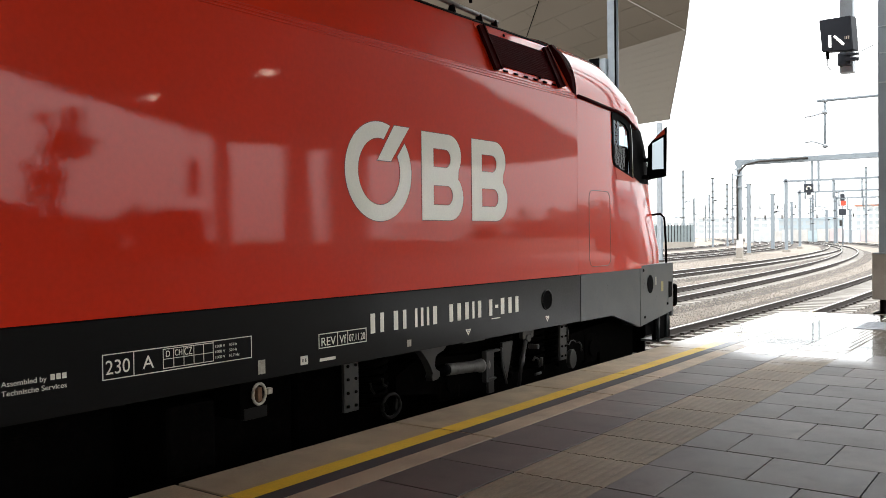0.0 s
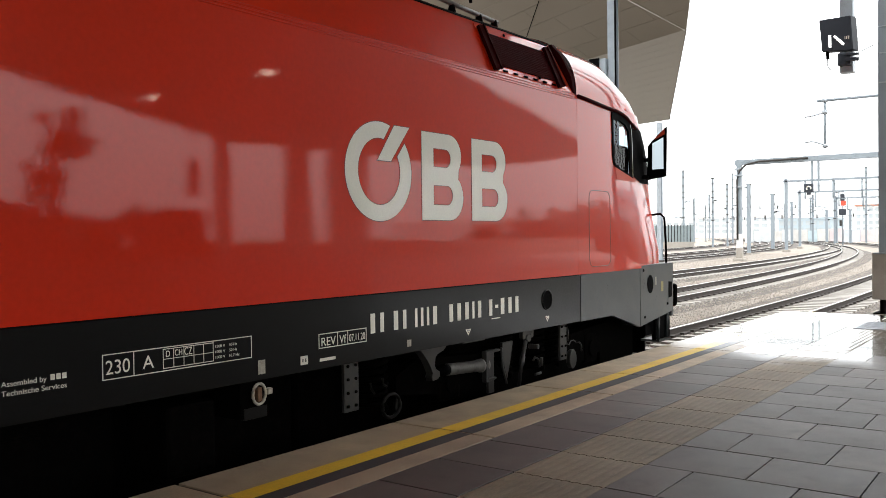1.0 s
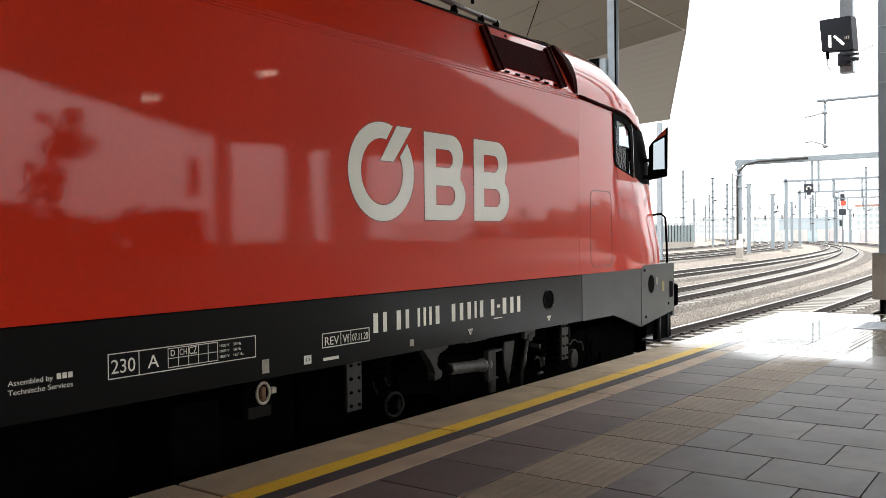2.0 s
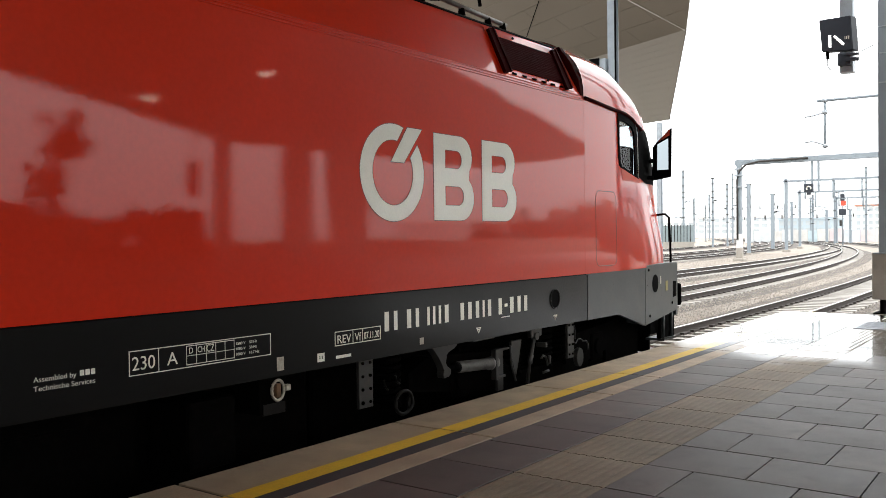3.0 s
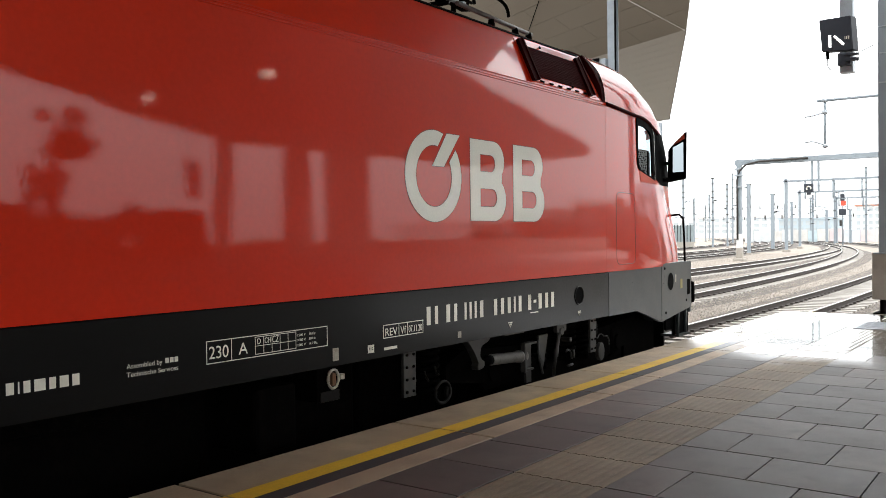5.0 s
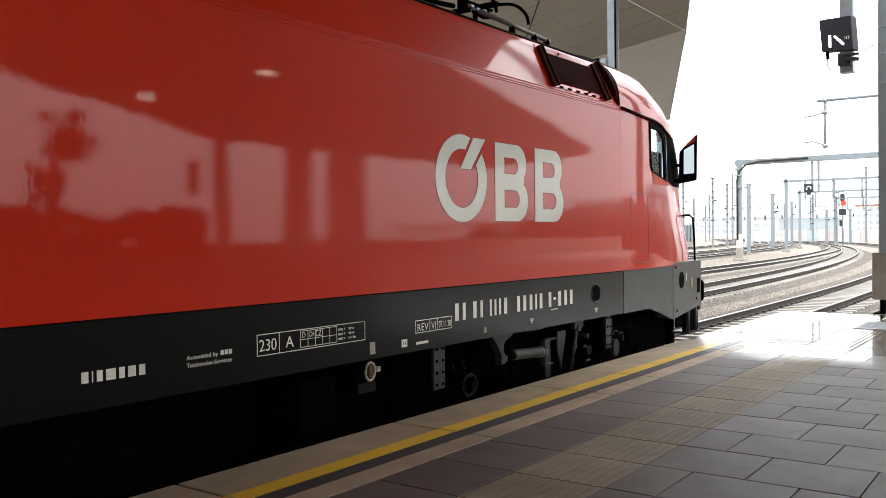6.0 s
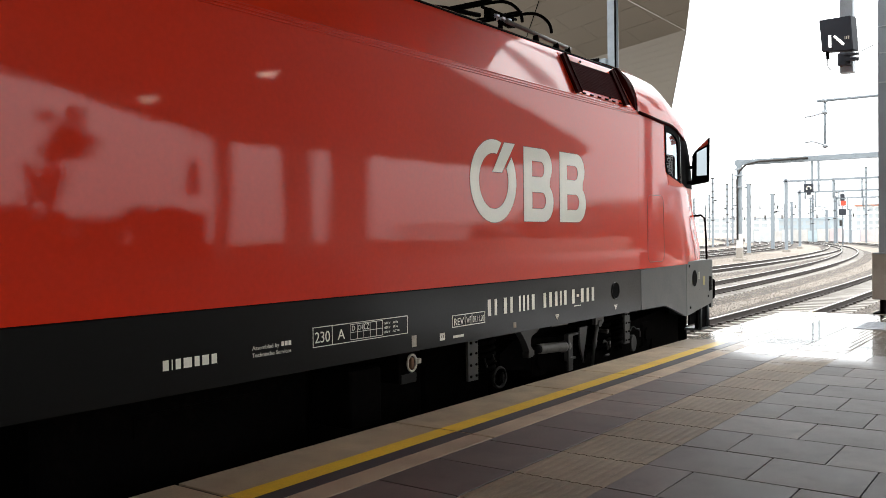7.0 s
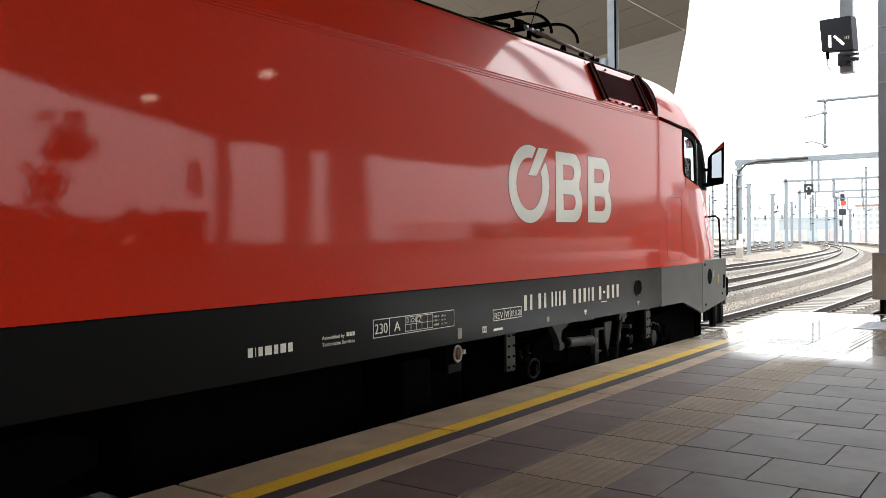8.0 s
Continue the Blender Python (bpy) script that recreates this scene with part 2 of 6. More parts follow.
_l.new(_hsv.outputs[0], _sc.inputs["Scale"])
_l.new(_sc.outputs[0], _n["Principled BSDF"].inputs["Base Color"])


# ================= mesh helpers =================
def box(bm, x0, x1, y0, y1, z0, z1, bevel=0.0):
    v = [bm.verts.new(c) for c in ((x0, y0, z0), (x1, y0, z0), (x1, y1, z0), (x0, y1, z0), (x0, y0, z1), (x1, y0, z1), (x1, y1, z1), (x0, y1, z1))]
    fs = [bm.faces.new([v[i] for i in q]) for q in ((3, 2, 1, 0), (4, 5, 6, 7), (0, 1, 5, 4), (1, 2, 6, 5), (2, 3, 7, 6), (3, 0, 4, 7))]
    if bevel:
        es = {e for f in fs for e in f.edges}
        bmesh.ops.bevel(bm, geom=list(es), offset=bevel, segments=2, affect='EDGES', profile=0.5)
    return bm


def tube(bm, pts, r, sides=10, cap=True):
    """A round bar along a line of points; r: one radius, or one for each point."""
    pts = [Vector(p) for p in pts]
    rs = [r] * len(pts) if isinstance(r, (int, float)) else r
    rings = []
    for i, p in enumerate(pts):
        d = (pts[min(i + 1, len(pts) - 1)] - pts[max(i - 1, 0)]).normalized()
        u = d.cross(Vector((0, 0, 1)) if abs(d.z) < 0.9 else Vector((1, 0, 0))).normalized()
        w = d.cross(u)
        rings.append([bm.verts.new(p + (u * math.cos(k * math.tau / sides) + w * math.sin(k * math.tau / sides)) * rs[i]) for k in range(sides)])
    for a, b in zip(rings, rings[1:]):
        for k in range(sides):
            f = bm.faces.new((a[k], a[(k + 1) % sides], b[(k + 1) % sides], b[k]))
            f.smooth = True
    if cap:
        bm.faces.new(rings[0][::-1])
        bm.faces.new(rings[-1])
    return bm


def slab(bm, pts, normal, thick):
    """A flat plate: an outline of 3D points, thickened along the normal."""
    nrm = Vector(normal).normalized() * thick
    a = [bm.verts.new(p) for p in pts]
    b = [bm.verts.new(Vector(p) + nrm) for p in pts]
    bm.faces.new(b)
    bm.faces.new(a[::-1])
    for i in range(len(a)):
        j = (i + 1) % len(a)
        bm.faces.new((a[i], a[j], b[j], b[i]))
    return bm


def finish(bm, name, material):
    bmesh.ops.recalc_face_normals(bm, faces=bm.faces)
    me = bpy.data.meshes.new(name)
    bm.to_mesh(me)
    bm.free()
    me.materials.append(material)
    return me


def part(name, bm, material, parent, label=""):
    ob = new(name, finish(bm, name, material))
    ob.parent = parent
    return tagged(ob, label)


def thing(name, label, category, group="", kind="", at=(0, 0, 0)):
    ob = new(name)
    ob.location = at
    return tagged(ob, label, category, group, kind)


def solid(name, bm, material, label, category="", group="", kind=""):
    return tagged(new(name, finish(bm, name, material)), label, category, group, kind)


def B():
    return bmesh.new()



# ================= ground and tracks =================
RAIL_Z = -0.55
BEND = 430.0


def ground():
    bm = B()
    ys = [-300, -80, -20, 0, 20, 45, 70, 100, 150, 250, 450, 900, 2500]
    xs = [-2500, -600, -200, -90, -50, -25, -8, 8, 25, 60, 200, 600, 2500]
    grid = [[bm.verts.new((x, y, -0.80 + (0.02 * math.sin(x * 1.7) * math.sin(y * 0.9) if abs(x) < 90 else -0.1))) for x in xs] for y in ys]
    for r0, r1 in zip(grid, grid[1:]):
        for i in range(len(xs) - 1):
            bm.faces.new((r0[i], r0[i + 1], r1[i + 1], r1[i]))
    solid("ground", bm, BALLAST, "pale stony ballast ground of the rail yard", "ground", kind="structure")


ground()


def bend_x(x0, y0, y):
    """Where a track that leaves its straight at y0 lies across, at y."""
    d = max(0.0, y - y0)
    return x0 - (d * d / (2 * BEND) if d < 160 else 160 * 160 / (2 * BEND) + (d - 160) * 160 / BEND)


def track(x0, y0, ya, yb, sleepers_to, label):
    base = thing("railway_track", label, "railway track", "tracks of the yard", at=(0, 0, 0))
    n = int((yb - ya) / 3) + 1
    ys = [ya + (yb - ya) * i / n for i in range(n + 1)]

    def line(name, off, prof, material):
        bm = B()
        rings = []
        for y in ys:
            x = bend_x(x0, y0, y)
            s = (bend_x(x0, y0, y + 0.5) - bend_x(x0, y0, y - 0.5))
            k = 1 / math.hypot(1, s)
            rings.append([bm.verts.new((x + (off + a) * k, y - (off + a) * s * k, b)) for a, b in prof])
        for r0, r1 in zip(rings, rings[1:]):
            for i in range(len(prof)):
                j = (i + 1) % len(prof)
                bm.faces.new((r0[i], r0[j], r1[j], r1[i]))
        return part(name, bm, material, base)

    foot = [(-0.075, RAIL_Z - 0.172), (0.075, RAIL_Z - 0.172), (0.075, RAIL_Z - 0.155), (0.01, RAIL_Z - 0.135), (0.01, RAIL_Z - 0.045), (0.036, RAIL_Z - 0.035),
            (0.036, RAIL_Z - 0.012), (-0.036, RAIL_Z - 0.012), (-0.036, RAIL_Z - 0.035), (-0.01, RAIL_Z - 0.045), (-0.01, RAIL_Z - 0.135), (-0.075, RAIL_Z - 0.155)]
    head = [(-0.036, RAIL_Z - 0.012), (0.036, RAIL_Z - 0.012), (0.034, RAIL_Z - 0.003), (0.026, RAIL_Z), (-0.026, RAIL_Z), (-0.034, RAIL_Z - 0.003)]
    for off in (-0.7535, 0.7535):
        r = line("rail", off, foot, RUST)
        tagged(r, "rusty steel rail")
        line("rail_head", off, head, RAIL_TOP).name = "rail_head"
    bed = B()
    prof = [(-2.1, -0.795), (-1.55, -0.785), (1.55, -0.785), (2.1, -0.795)]
    rings = []
    for y in ys:
        x = bend_x(x0, y0, y)
        rings.append([bed.verts.new((x + a, y, b)) for a, b in prof])
    for r0, r1 in zip(rings, rings[1:]):
        for i in range(3):
            bed.faces.new((r0[i], r0[i + 1], r1[i + 1], r1[i]))
    part("ballast_bed", bed, BED, base, "stone ballast between the rails")
    # sleepers: the nearest as pieces, the rest joined
    sm = B()
    box(sm, -1.3, 1.3, -0.13, 0.13, -0.20, 0.0, 0.012)
    sme = finish(sm, "sleeper", SLEEPER)
    far = B()
    y = ya + 0.3
    count = 0
    while y < sleepers_to:
        x = bend_x(x0, y0, y)
        s = bend_x(x0, y0, y + 0.5) - bend_x(x0, y0, y - 0.5)
        if y > 6 and count < 110:
            count += 1
            ob = new("sleeper", sme)
            ob.parent = base
            ob.matrix_basis = pose(x, y, RAIL_Z - 0.172, 0, 0, math.degrees(math.atan(-s)))
        else:
            box(far, x - 1.3, x + 1.3, y - 0.13, y + 0.13, RAIL_Z - 0.37, RAIL_Z - 0.172)
        y += 0.6
    tagged(part("far_sleepers", far, SLEEPER, base), "concrete sleepers", kind="stuff")
    clips = B()
    y = ya + 0.3
    while y < min(sleepers_to, 60):
        if y > 6:
            x = bend_x(x0, y0, y)
            for off in (-0.7535, 0.7535):
                for side in (-1, 1):
                    c = x + off + side * 0.105
                    box(clips, c - 0.045, c + 0.045, y - 0.075, y + 0.075, RAIL_Z - 0.172, RAIL_Z - 0.125)
        y += 0.6
    if len(clips.verts):
        tagged(part("rail_fastening", clips, RUST, base), "dark rail fastenings", kind="stuff")
    else:
        clips.free()


track(-6.0, 20.0, -30, 260, 130, "straight platform track with rusty rails on concrete sleepers")
track(-10.6, 14.0, -30, 280, 150, "curving railway track on pale ballast beside the platform track")
track(-16.3, 35.0, 31, 280, 130, "curving railway track on pale stone ballast")
track(-25.6, 45.0, -30, 300, 70, "far curving railway track on pale ballast")
track(-30.4, 48.0, -30, 300, 70, "far curving railway track on pale ballast")
track(-40.0, 60.0, -30, 320, 62, "distant railway track across the yard")
track(9.0, 20.0, -40, 200, 60, "railway track behind the island platform")



def loose_ballast():
    """Single stones lying on the bed near the platform end, too many to count."""
    rng = np.random.RandomState(3)
    n = 70000
    y = 13 + 80 * rng.rand(n) ** 1.9
    x = -3.6 - rng.rand(n) * (10.0 + 0.22 * (y - 13))
    keep = ~((y < 16.4) & (x > -4.4))
    x, y = x[keep], y[keep]
    n = len(x)
    r = 0.011 + 0.014 * rng.rand(n)
    z = -0.775 + 0.02 * rng.rand(n)
    octa = np.array([(1, 0, 0), (-1, 0, 0), (0, 1, 0), (0, -1, 0), (0, 0, 1), (0, 0, -1)], float)
    tri = np.array([(0, 2, 4), (2, 1, 4), (1, 3, 4), (3, 0, 4), (2, 0, 5), (1, 2, 5), (3, 1, 5), (0, 3, 5)])
    jit = octa[None] * (0.65 + 0.7 * rng.rand(n, 6, 1)) + 0.25 * (rng.rand(n, 6, 3) - 0.5)
    v = jit * r[:, None, None] + np.stack([x, y, z], 1)[:, None, :]
    f = tri[None] + 6 * np.arange(n)[:, None, None]
    me = bpy.data.meshes.new("loose_ballast")
    me.from_pydata(v.reshape(-1, 3).tolist(), [], f.reshape(-1, 3).tolist())
    me.materials.append(STONE)
    tagged(new("loose_ballast", me), "loose pale ballast stones between the tracks", "ballast", kind="stuff")


loose_ballast()

# ================= platform =================
EDGE, COPING_IN, TACT_L, TACT_R = -4.203, -3.287, -2.712, -2.125
ROW0, PITCH, ACROSS = 4.412, 0.590, 0.604
END_Y = 16.25


def platform():
    base = thing("platform", "island platform of grey slabs with beige coping and yellow line", "platform", kind="structure")
    bm = B()
    box(bm, EDGE + 0.10, 6.9, -150, END_Y, -1.0, -0.06)
    part("platform_body", bm, CONCRETE, base)
    bm = B()
    box(bm, EDGE + 0.02, 6.9, -150, END_Y - 0.01, -0.06, -0.010)
    part("joint_bed", bm, JOINT, base)
    # coping blocks, each with its own strip of yellow and dark blue
    cuts = [-12.9, -10.9, -8.9, -6.9, -4.9, -2.9, -0.9, 1.1, 3.1, 5.087, 7.035, 8.13, 10.4, 12.4, 14.4, END_Y]
    for a, b in zip(cuts, cuts[1:]):
        cm = B()
        box(cm, EDGE, COPING_IN - 0.004, a + 0.013, b - 0.013, -0.16, 0.0, 0.006)
        block = part("coping_block", cm, COPING, base)
        for name, xa, xb, mat in (("yellow_strip", -3.766, -3.612, YELLOW), ("blue_strip", -3.612, -3.482, NAVY)):
            ym = B()
            box(ym, xa, xb, a + 0.011, b - 0.011, 0.0, 0.003)
            part(name, ym, mat, block)
    # slabs
    half = PITCH / 2 - 0.0045

    def slab_mesh(name, hx, hy, mat):
        m = B()
        box(m, -hx, hx, -hy, hy, -0.05, 0.0, 0.004)
        return finish(m, name, mat)

    full = slab_mesh("paving_slab", ACROSS / 2 - 0.0035, half, TILE)
    first = slab_mesh("paving_slab", (TACT_L - COPING_IN) / 2 - 0.003, half, TILE)
    halfw = slab_mesh("paving_slab", ACROSS / 4 - 0.0035, half, TILE)
    tm = B()
    w = (TACT_R - TACT_L) / 2 - 0.002
    box(tm, -w, w, -half, half, -0.05, -0.0034)
    ribs = 9
    for i in range(ribs):
        c = -w + (i + 0.5) * 2 * w / ribs
        a, b = 0.026, 0.012
        v = [tm.verts.new(p) for p in ((c - a, -half, -0.0034), (c + a, -half, -0.0034), (c + b, -half + 0.003, 0.0), (c - b, -half + 0.003, 0.0),
                                       (c - a, half, -0.0034), (c + a, half, -0.0034), (c + b, half - 0.003, 0.0), (c - b, half - 0.003, 0.0))]
        for q in ((0, 1, 2, 3), (3, 2, 6, 7), (0, 3, 7, 4), (1, 5, 6, 2), (5, 4, 7, 6)):
            tm.faces.new([v[k] for k in q])
    tact = finish(tm, "tactile_slab", TACTILE)
    rng = random.Random(5)

    def lay(name, me, x, y):
        ob = new(name, me)
        ob.parent = base
        ob.location = (x, y, rng.uniform(-0.0012, 0.0012))
        ob.rotation_euler = (rng.uniform(-0.0012, 0.0012), rng.uniform(-0.0012, 0.0012), rng.uniform(-0.002, 0.002))

    rows = range(-14, 20)
    rest = B()
    for n in rows:
        y = ROW0 + (n + 0.5) * PITCH
        if y + half > END_Y:
            break
        lay("paving_slab", first, (COPING_IN + TACT_L) / 2, y)
        lay("tactile_slab", tact, (TACT_L + TACT_R) / 2, y)
        x = TACT_R
        if n % 2 == 0:
            lay("paving_slab", halfw, x + ACROSS / 4, y)
            x += ACROSS / 2
        for k in range(5):
            lay("paving_slab", full, x + ACROSS / 2, y)
            x += ACROSS
        while x < 6.3:
            box(rest, x + 0.003, x + PITCH - 0.003, y - half, y + half, -0.05, 0.0)
            x += PITCH
    box(rest, COPING_IN + 0.004, 6.9, -150, ROW0 - 14 * PITCH - 0.01, -0.05, 0.0)
    box(rest, EDGE, COPING_IN, -150, -12.91, -0.05, 0.0)
    tagged(part("paving", rest, TILE, base), "grey paving slabs", kind="stuff")


platform()

# cover plate in the paving near the platform end
bm = B()
box(bm, -2.60, -1.2, 13.75, 14.85, 0.0, 0.008, 0.003)
for i in range(12):
    box(bm, -2.56, -1.24, 13.83 + i * 0.083, 13.86 + i * 0.083, 0.008, 0.012)
solid("access_cover", bm, STEEL, "grey ribbed metal cover plate set in wet paving", "cover plate")


# ================= canopies =================
def soffit_panels(bm_p, bm_g, a, b, c, d, nu, nv, gap, drop, stagger=True):
    """A roof facet a-b-c-d from below: a dark backing, and panels with open joints hung under it."""
    a, b, c, d = map(Vector, (a, b, c, d))
    nrm = (b - a).cross(d - a).normalized()
    if nrm.z > 0:
        nrm = -nrm

    def at(u, v):
        return a.lerp(b, u).lerp(d.lerp(c, u), v)
    nb = 8
    for off in (0.05, 0.35):
        g = [[bm_g.verts.new(at(u / nb, v / nb) - nrm * off) for u in range(nb + 1)] for v in range(nb + 1)]
        for v in range(nb):
            for u in range(nb):
                bm_g.faces.new((g[v][u], g[v][u + 1], g[v + 1][u + 1], g[v + 1][u]))
    lu, lv = (b - a).length, (d - a).length
    gu, gv = gap / lu, gap / lv
    for j in range(nv):
        off = (0.5 / nu if stagger and j % 2 else 0.0)
        edges = [0.0] + [k / nu + off for k in range(nu + 1) if 0 < k / nu + off < 1] + [1.0]
        for u0, u1 in zip(edges, edges[1:]):
            if u1 - u0 < 0.01:
                continue
            ps = [at(u0 + gu, j / nv + gv), at(u1 - gu, j / nv + gv), at(u1 - gu, (j + 1) / nv - gv), at(u0 + gu, (j + 1) / nv - gv)]
            slab(bm_p, ps, nrm, drop)


def cut(poly, keep):
    """The part of a flat outline on the side where keep() is positive."""
    out = []
    for p, q in zip(poly, poly[1:] + poly[:1]):
        kp, kq = keep(p), keep(q)
        if kp >= 0:
            out.append(p)
        if kp * kq < 0:
            t = kp / (kp - kq)
            out.append((p[0] + (q[0] - p[0]) * t, p[1] + (q[1] - p[1]) * t))
    return out


def fold_facet(bm_p, bm_g, origin, da, db, rows, length, phases, ends, keep, gap):
    """A sloping roof facet: long panels laid along da in rows across db, cut off at its free edge."""
    nrm = da.cross(db).normalized()
    if nrm.z > 0:
        nrm = -nrm
    for k, (b0, b1) in enumerate(zip(rows, rows[1:])):
        a = ends[0] - length * 2 + (phases[k % len(phases)] - ends[0]) % length
        while a < ends[1]:
            quad = cut([(a + gap, b0 + gap), (a + length - gap, b0 + gap), (a + length - gap, b1 - gap), (a + gap, b1 - gap)], keep)
            if len(quad) > 2:
                slab(bm_p, [origin + da * u + db * v for u, v in quad], nrm, 0.03)
            a += length
    whole = cut([(ends[0], rows[0]), (ends[1], rows[0]), (ends[1], rows[-1]), (ends[0], rows[-1])], keep)
    slab(bm_g, [origin + da * u + db * v - nrm * 0.012 for u, v in whole], -nrm, 0.02)


def far_canopy():
    pm, gm = B(), B()
    corner = Vector((-12.559, 34.0, 9.671))
    along, across = Vector((-0.8448, 0.5339, 0.0363)), Vector((0.4672, 0.7394, -0.4848))
    fold_facet(pm, gm, corner, along, across, [-14.42 + 1.03 * k for k in range(15)], 4.34, (0.81, 3.0, 1.7), (-20, 26), lambda p: p[0] - 1.31 * p[1], 0.008)
    down = Vector((-1.142, 1.0, -3.437))
    drop = down.length
    fold_facet(pm, gm, corner, along, down.normalized(), [drop * k / 13 for k in range(14)], 6.2, (0.4, 3.9, 1.9, 5.1), (0, 26), lambda p: p[0], 0.0018)
    base = thing("platform_canopy", "beige panelled angular roof over the far platform", "canopy", kind="structure")
    bm = B()
    tube(bm, [(-12.60, 33.93, 9.62), (-14.60, 32.33, 10.97)], 0.014, 6)
    part("stay_rod", bm, PALE_WALL, base, "pale thin stay rod under the roof")
    bm = B()
    tube(bm, [(-19.18, 33.70, 11.85), (-21.95, 37.22, 11.17)], 0.022, 6)
    part("hanging_cable", bm, BLACK, base, "thin dark cable")
    # the same roof goes on over the far platform, behind the train
    soffit_panels(pm, gm, (-11.2, -150, 7.8), (-24.0, -150, 7.8), (-24.0, 13.9, 7.8), (-11.2, 13.9, 7.6), 6, 40, 0.02, 0.03)
    part("soffit_panels", pm, SOFFIT, base)
    part("soffit_backing", gm, SOFFIT_GAP, base)
    bm = B()
    box(bm, -22.6, -13.8, -150, 28, -1.0, 0.0)
    solid("far_platform", bm, CONCRETE, "concrete far platform behind the train", "platform", kind="structure")
    bm = B()
    box(bm, -70, 60, -152, -150.5, -1.0, 14.0)
    solid("wall_end", bm, CONCRETE, "plain concrete wall that closes the station", "wall", kind="structure")


far_canopy()


def own_canopy():
    base = thing("platform_canopy", "beige panelled roof above the island platform", "canopy", kind="structure")
    pm, gm = B(), B()
    soffit_panels(pm, gm, (-10.5, -150, 7.6), (10.4, -150, 7.6), (10.4, 13.9, 7.4), (-10.5, 13.9, 7.4), 10, 60, 0.02, 0.03)
    part("soffit_panels", pm, SOFFIT, base)
    part("soffit_backing", gm, SOFFIT_GAP, base)
    base = thing("platform_canopy", "beige panelled roof above the neighbouring platform", "canopy", kind="structure")
    pm, gm = B(), B()
    soffit_panels(pm, gm, (10.5, 27.0, 7.9), (24, 26.6, 6.15), (24, 50.5, 6.17), (17, 53, 6.9), 6, 10, 0.02, 0.03)
    soffit_panels(pm, gm, (10.5, 9.0, 9.4), (24, 9.0, 9.3), (24, 26.6, 6.25), (10.5, 27.0, 7.9), 6, 8, 0.02, 0.03)
    soffit_panels(pm, gm, (10.5, -40, 9.6), (24, -40, 12.5), (24, 9.0, 9.3), (10.5, 9.0, 9.4), 6, 22, 0.02, 0.03)
    part("soffit_panels", pm, SOFFIT, base)
    part("soffit_backing", gm, SOFFIT_GAP, base)
    soffit_panels(pm := B(), gm := B(), (10.5, -150, 9.6), (24, -150, 12.5), (24, -40.1, 12.5), (10.5, -40.1, 9.6), 6, 30, 0.02, 0.03)
    part("soffit_panels", pm, SOFFIT, base)
    part("soffit_backing", gm, SOFFIT_GAP, base)
    bm = B()
    box(bm, 12, 24, -150, 75, -1.0, 0.0)
    solid("neighbour_platform", bm, ASPHALT, "worn asphalt neighbouring platform across the tracks", "platform", kind="structure")
    bm = B()
    box(bm, 24.0, 24.4, 2, 27.9, 0.0, 1.22, 0.02)
    for y0, y1, z1 in ((22.5, 26.4, 2.72), (9.0, 18.2, 2.85), (27.2, 27.8, 3.0)):
        box(bm, 24.05, 24.35, y0, y1, 1.22, z1)
    solid("parapet", bm, UNDER_GREY, "dark grey parapet wall of the neighbouring platform", "wall", kind="structure")
    bm = B()
    box(bm, 24.0, 24.4, 27.91, 75, 0.0, 1.22, 0.02)
    solid("parapet", bm, CONCRETE, "concrete parapet wall along the neighbouring platform", "wall", kind="structure")
    for y, w in ((24.0, 0.5), (28.4, 1.3), (31.9, 2.4)):
        bm = B()
        box(bm, 19.7, 20.3, y - w / 2, y + w / 2, 0, 7.0, 0.03)
        solid("canopy_column", bm, CONCRETE, "concrete column on the neighbouring platform", "column", "canopy columns", kind="structure")


own_canopy()


def leaf_mass(rng, clumps, size, count):
    """Small leaves scattered through overlapping clumps (centre, radii)."""
    vs, fs = [], []
    for c, r in clumps:
        for _ in range(count):
            d = rng.normal(size=3)
            d = d / np.linalg.norm(d) * rng.rand() ** 0.45 * np.array(r)
            u = rng.normal(size=3)
            u /= np.linalg.norm(u)
            v = np.cross(u, rng.normal(size=3))
            v /= np.linalg.norm(v)
            k = size * (0.6 + 0.8 * rng.rand())
            p, i = np.array(c) + d, len(vs)
            vs += [tuple(p - u * k), tuple(p + v * k * 0.5), tuple(p + u * k), tuple(p - v * k * 0.5)]
            fs.append((i, i + 1, i + 2, i + 3))
    bm = B()
    me = bpy.data.meshes.new("leaves")
    me.from_pydata(vs, [], fs)
    bm.from_mesh(me)
    bpy.data.meshes.remove(me)
    return bm


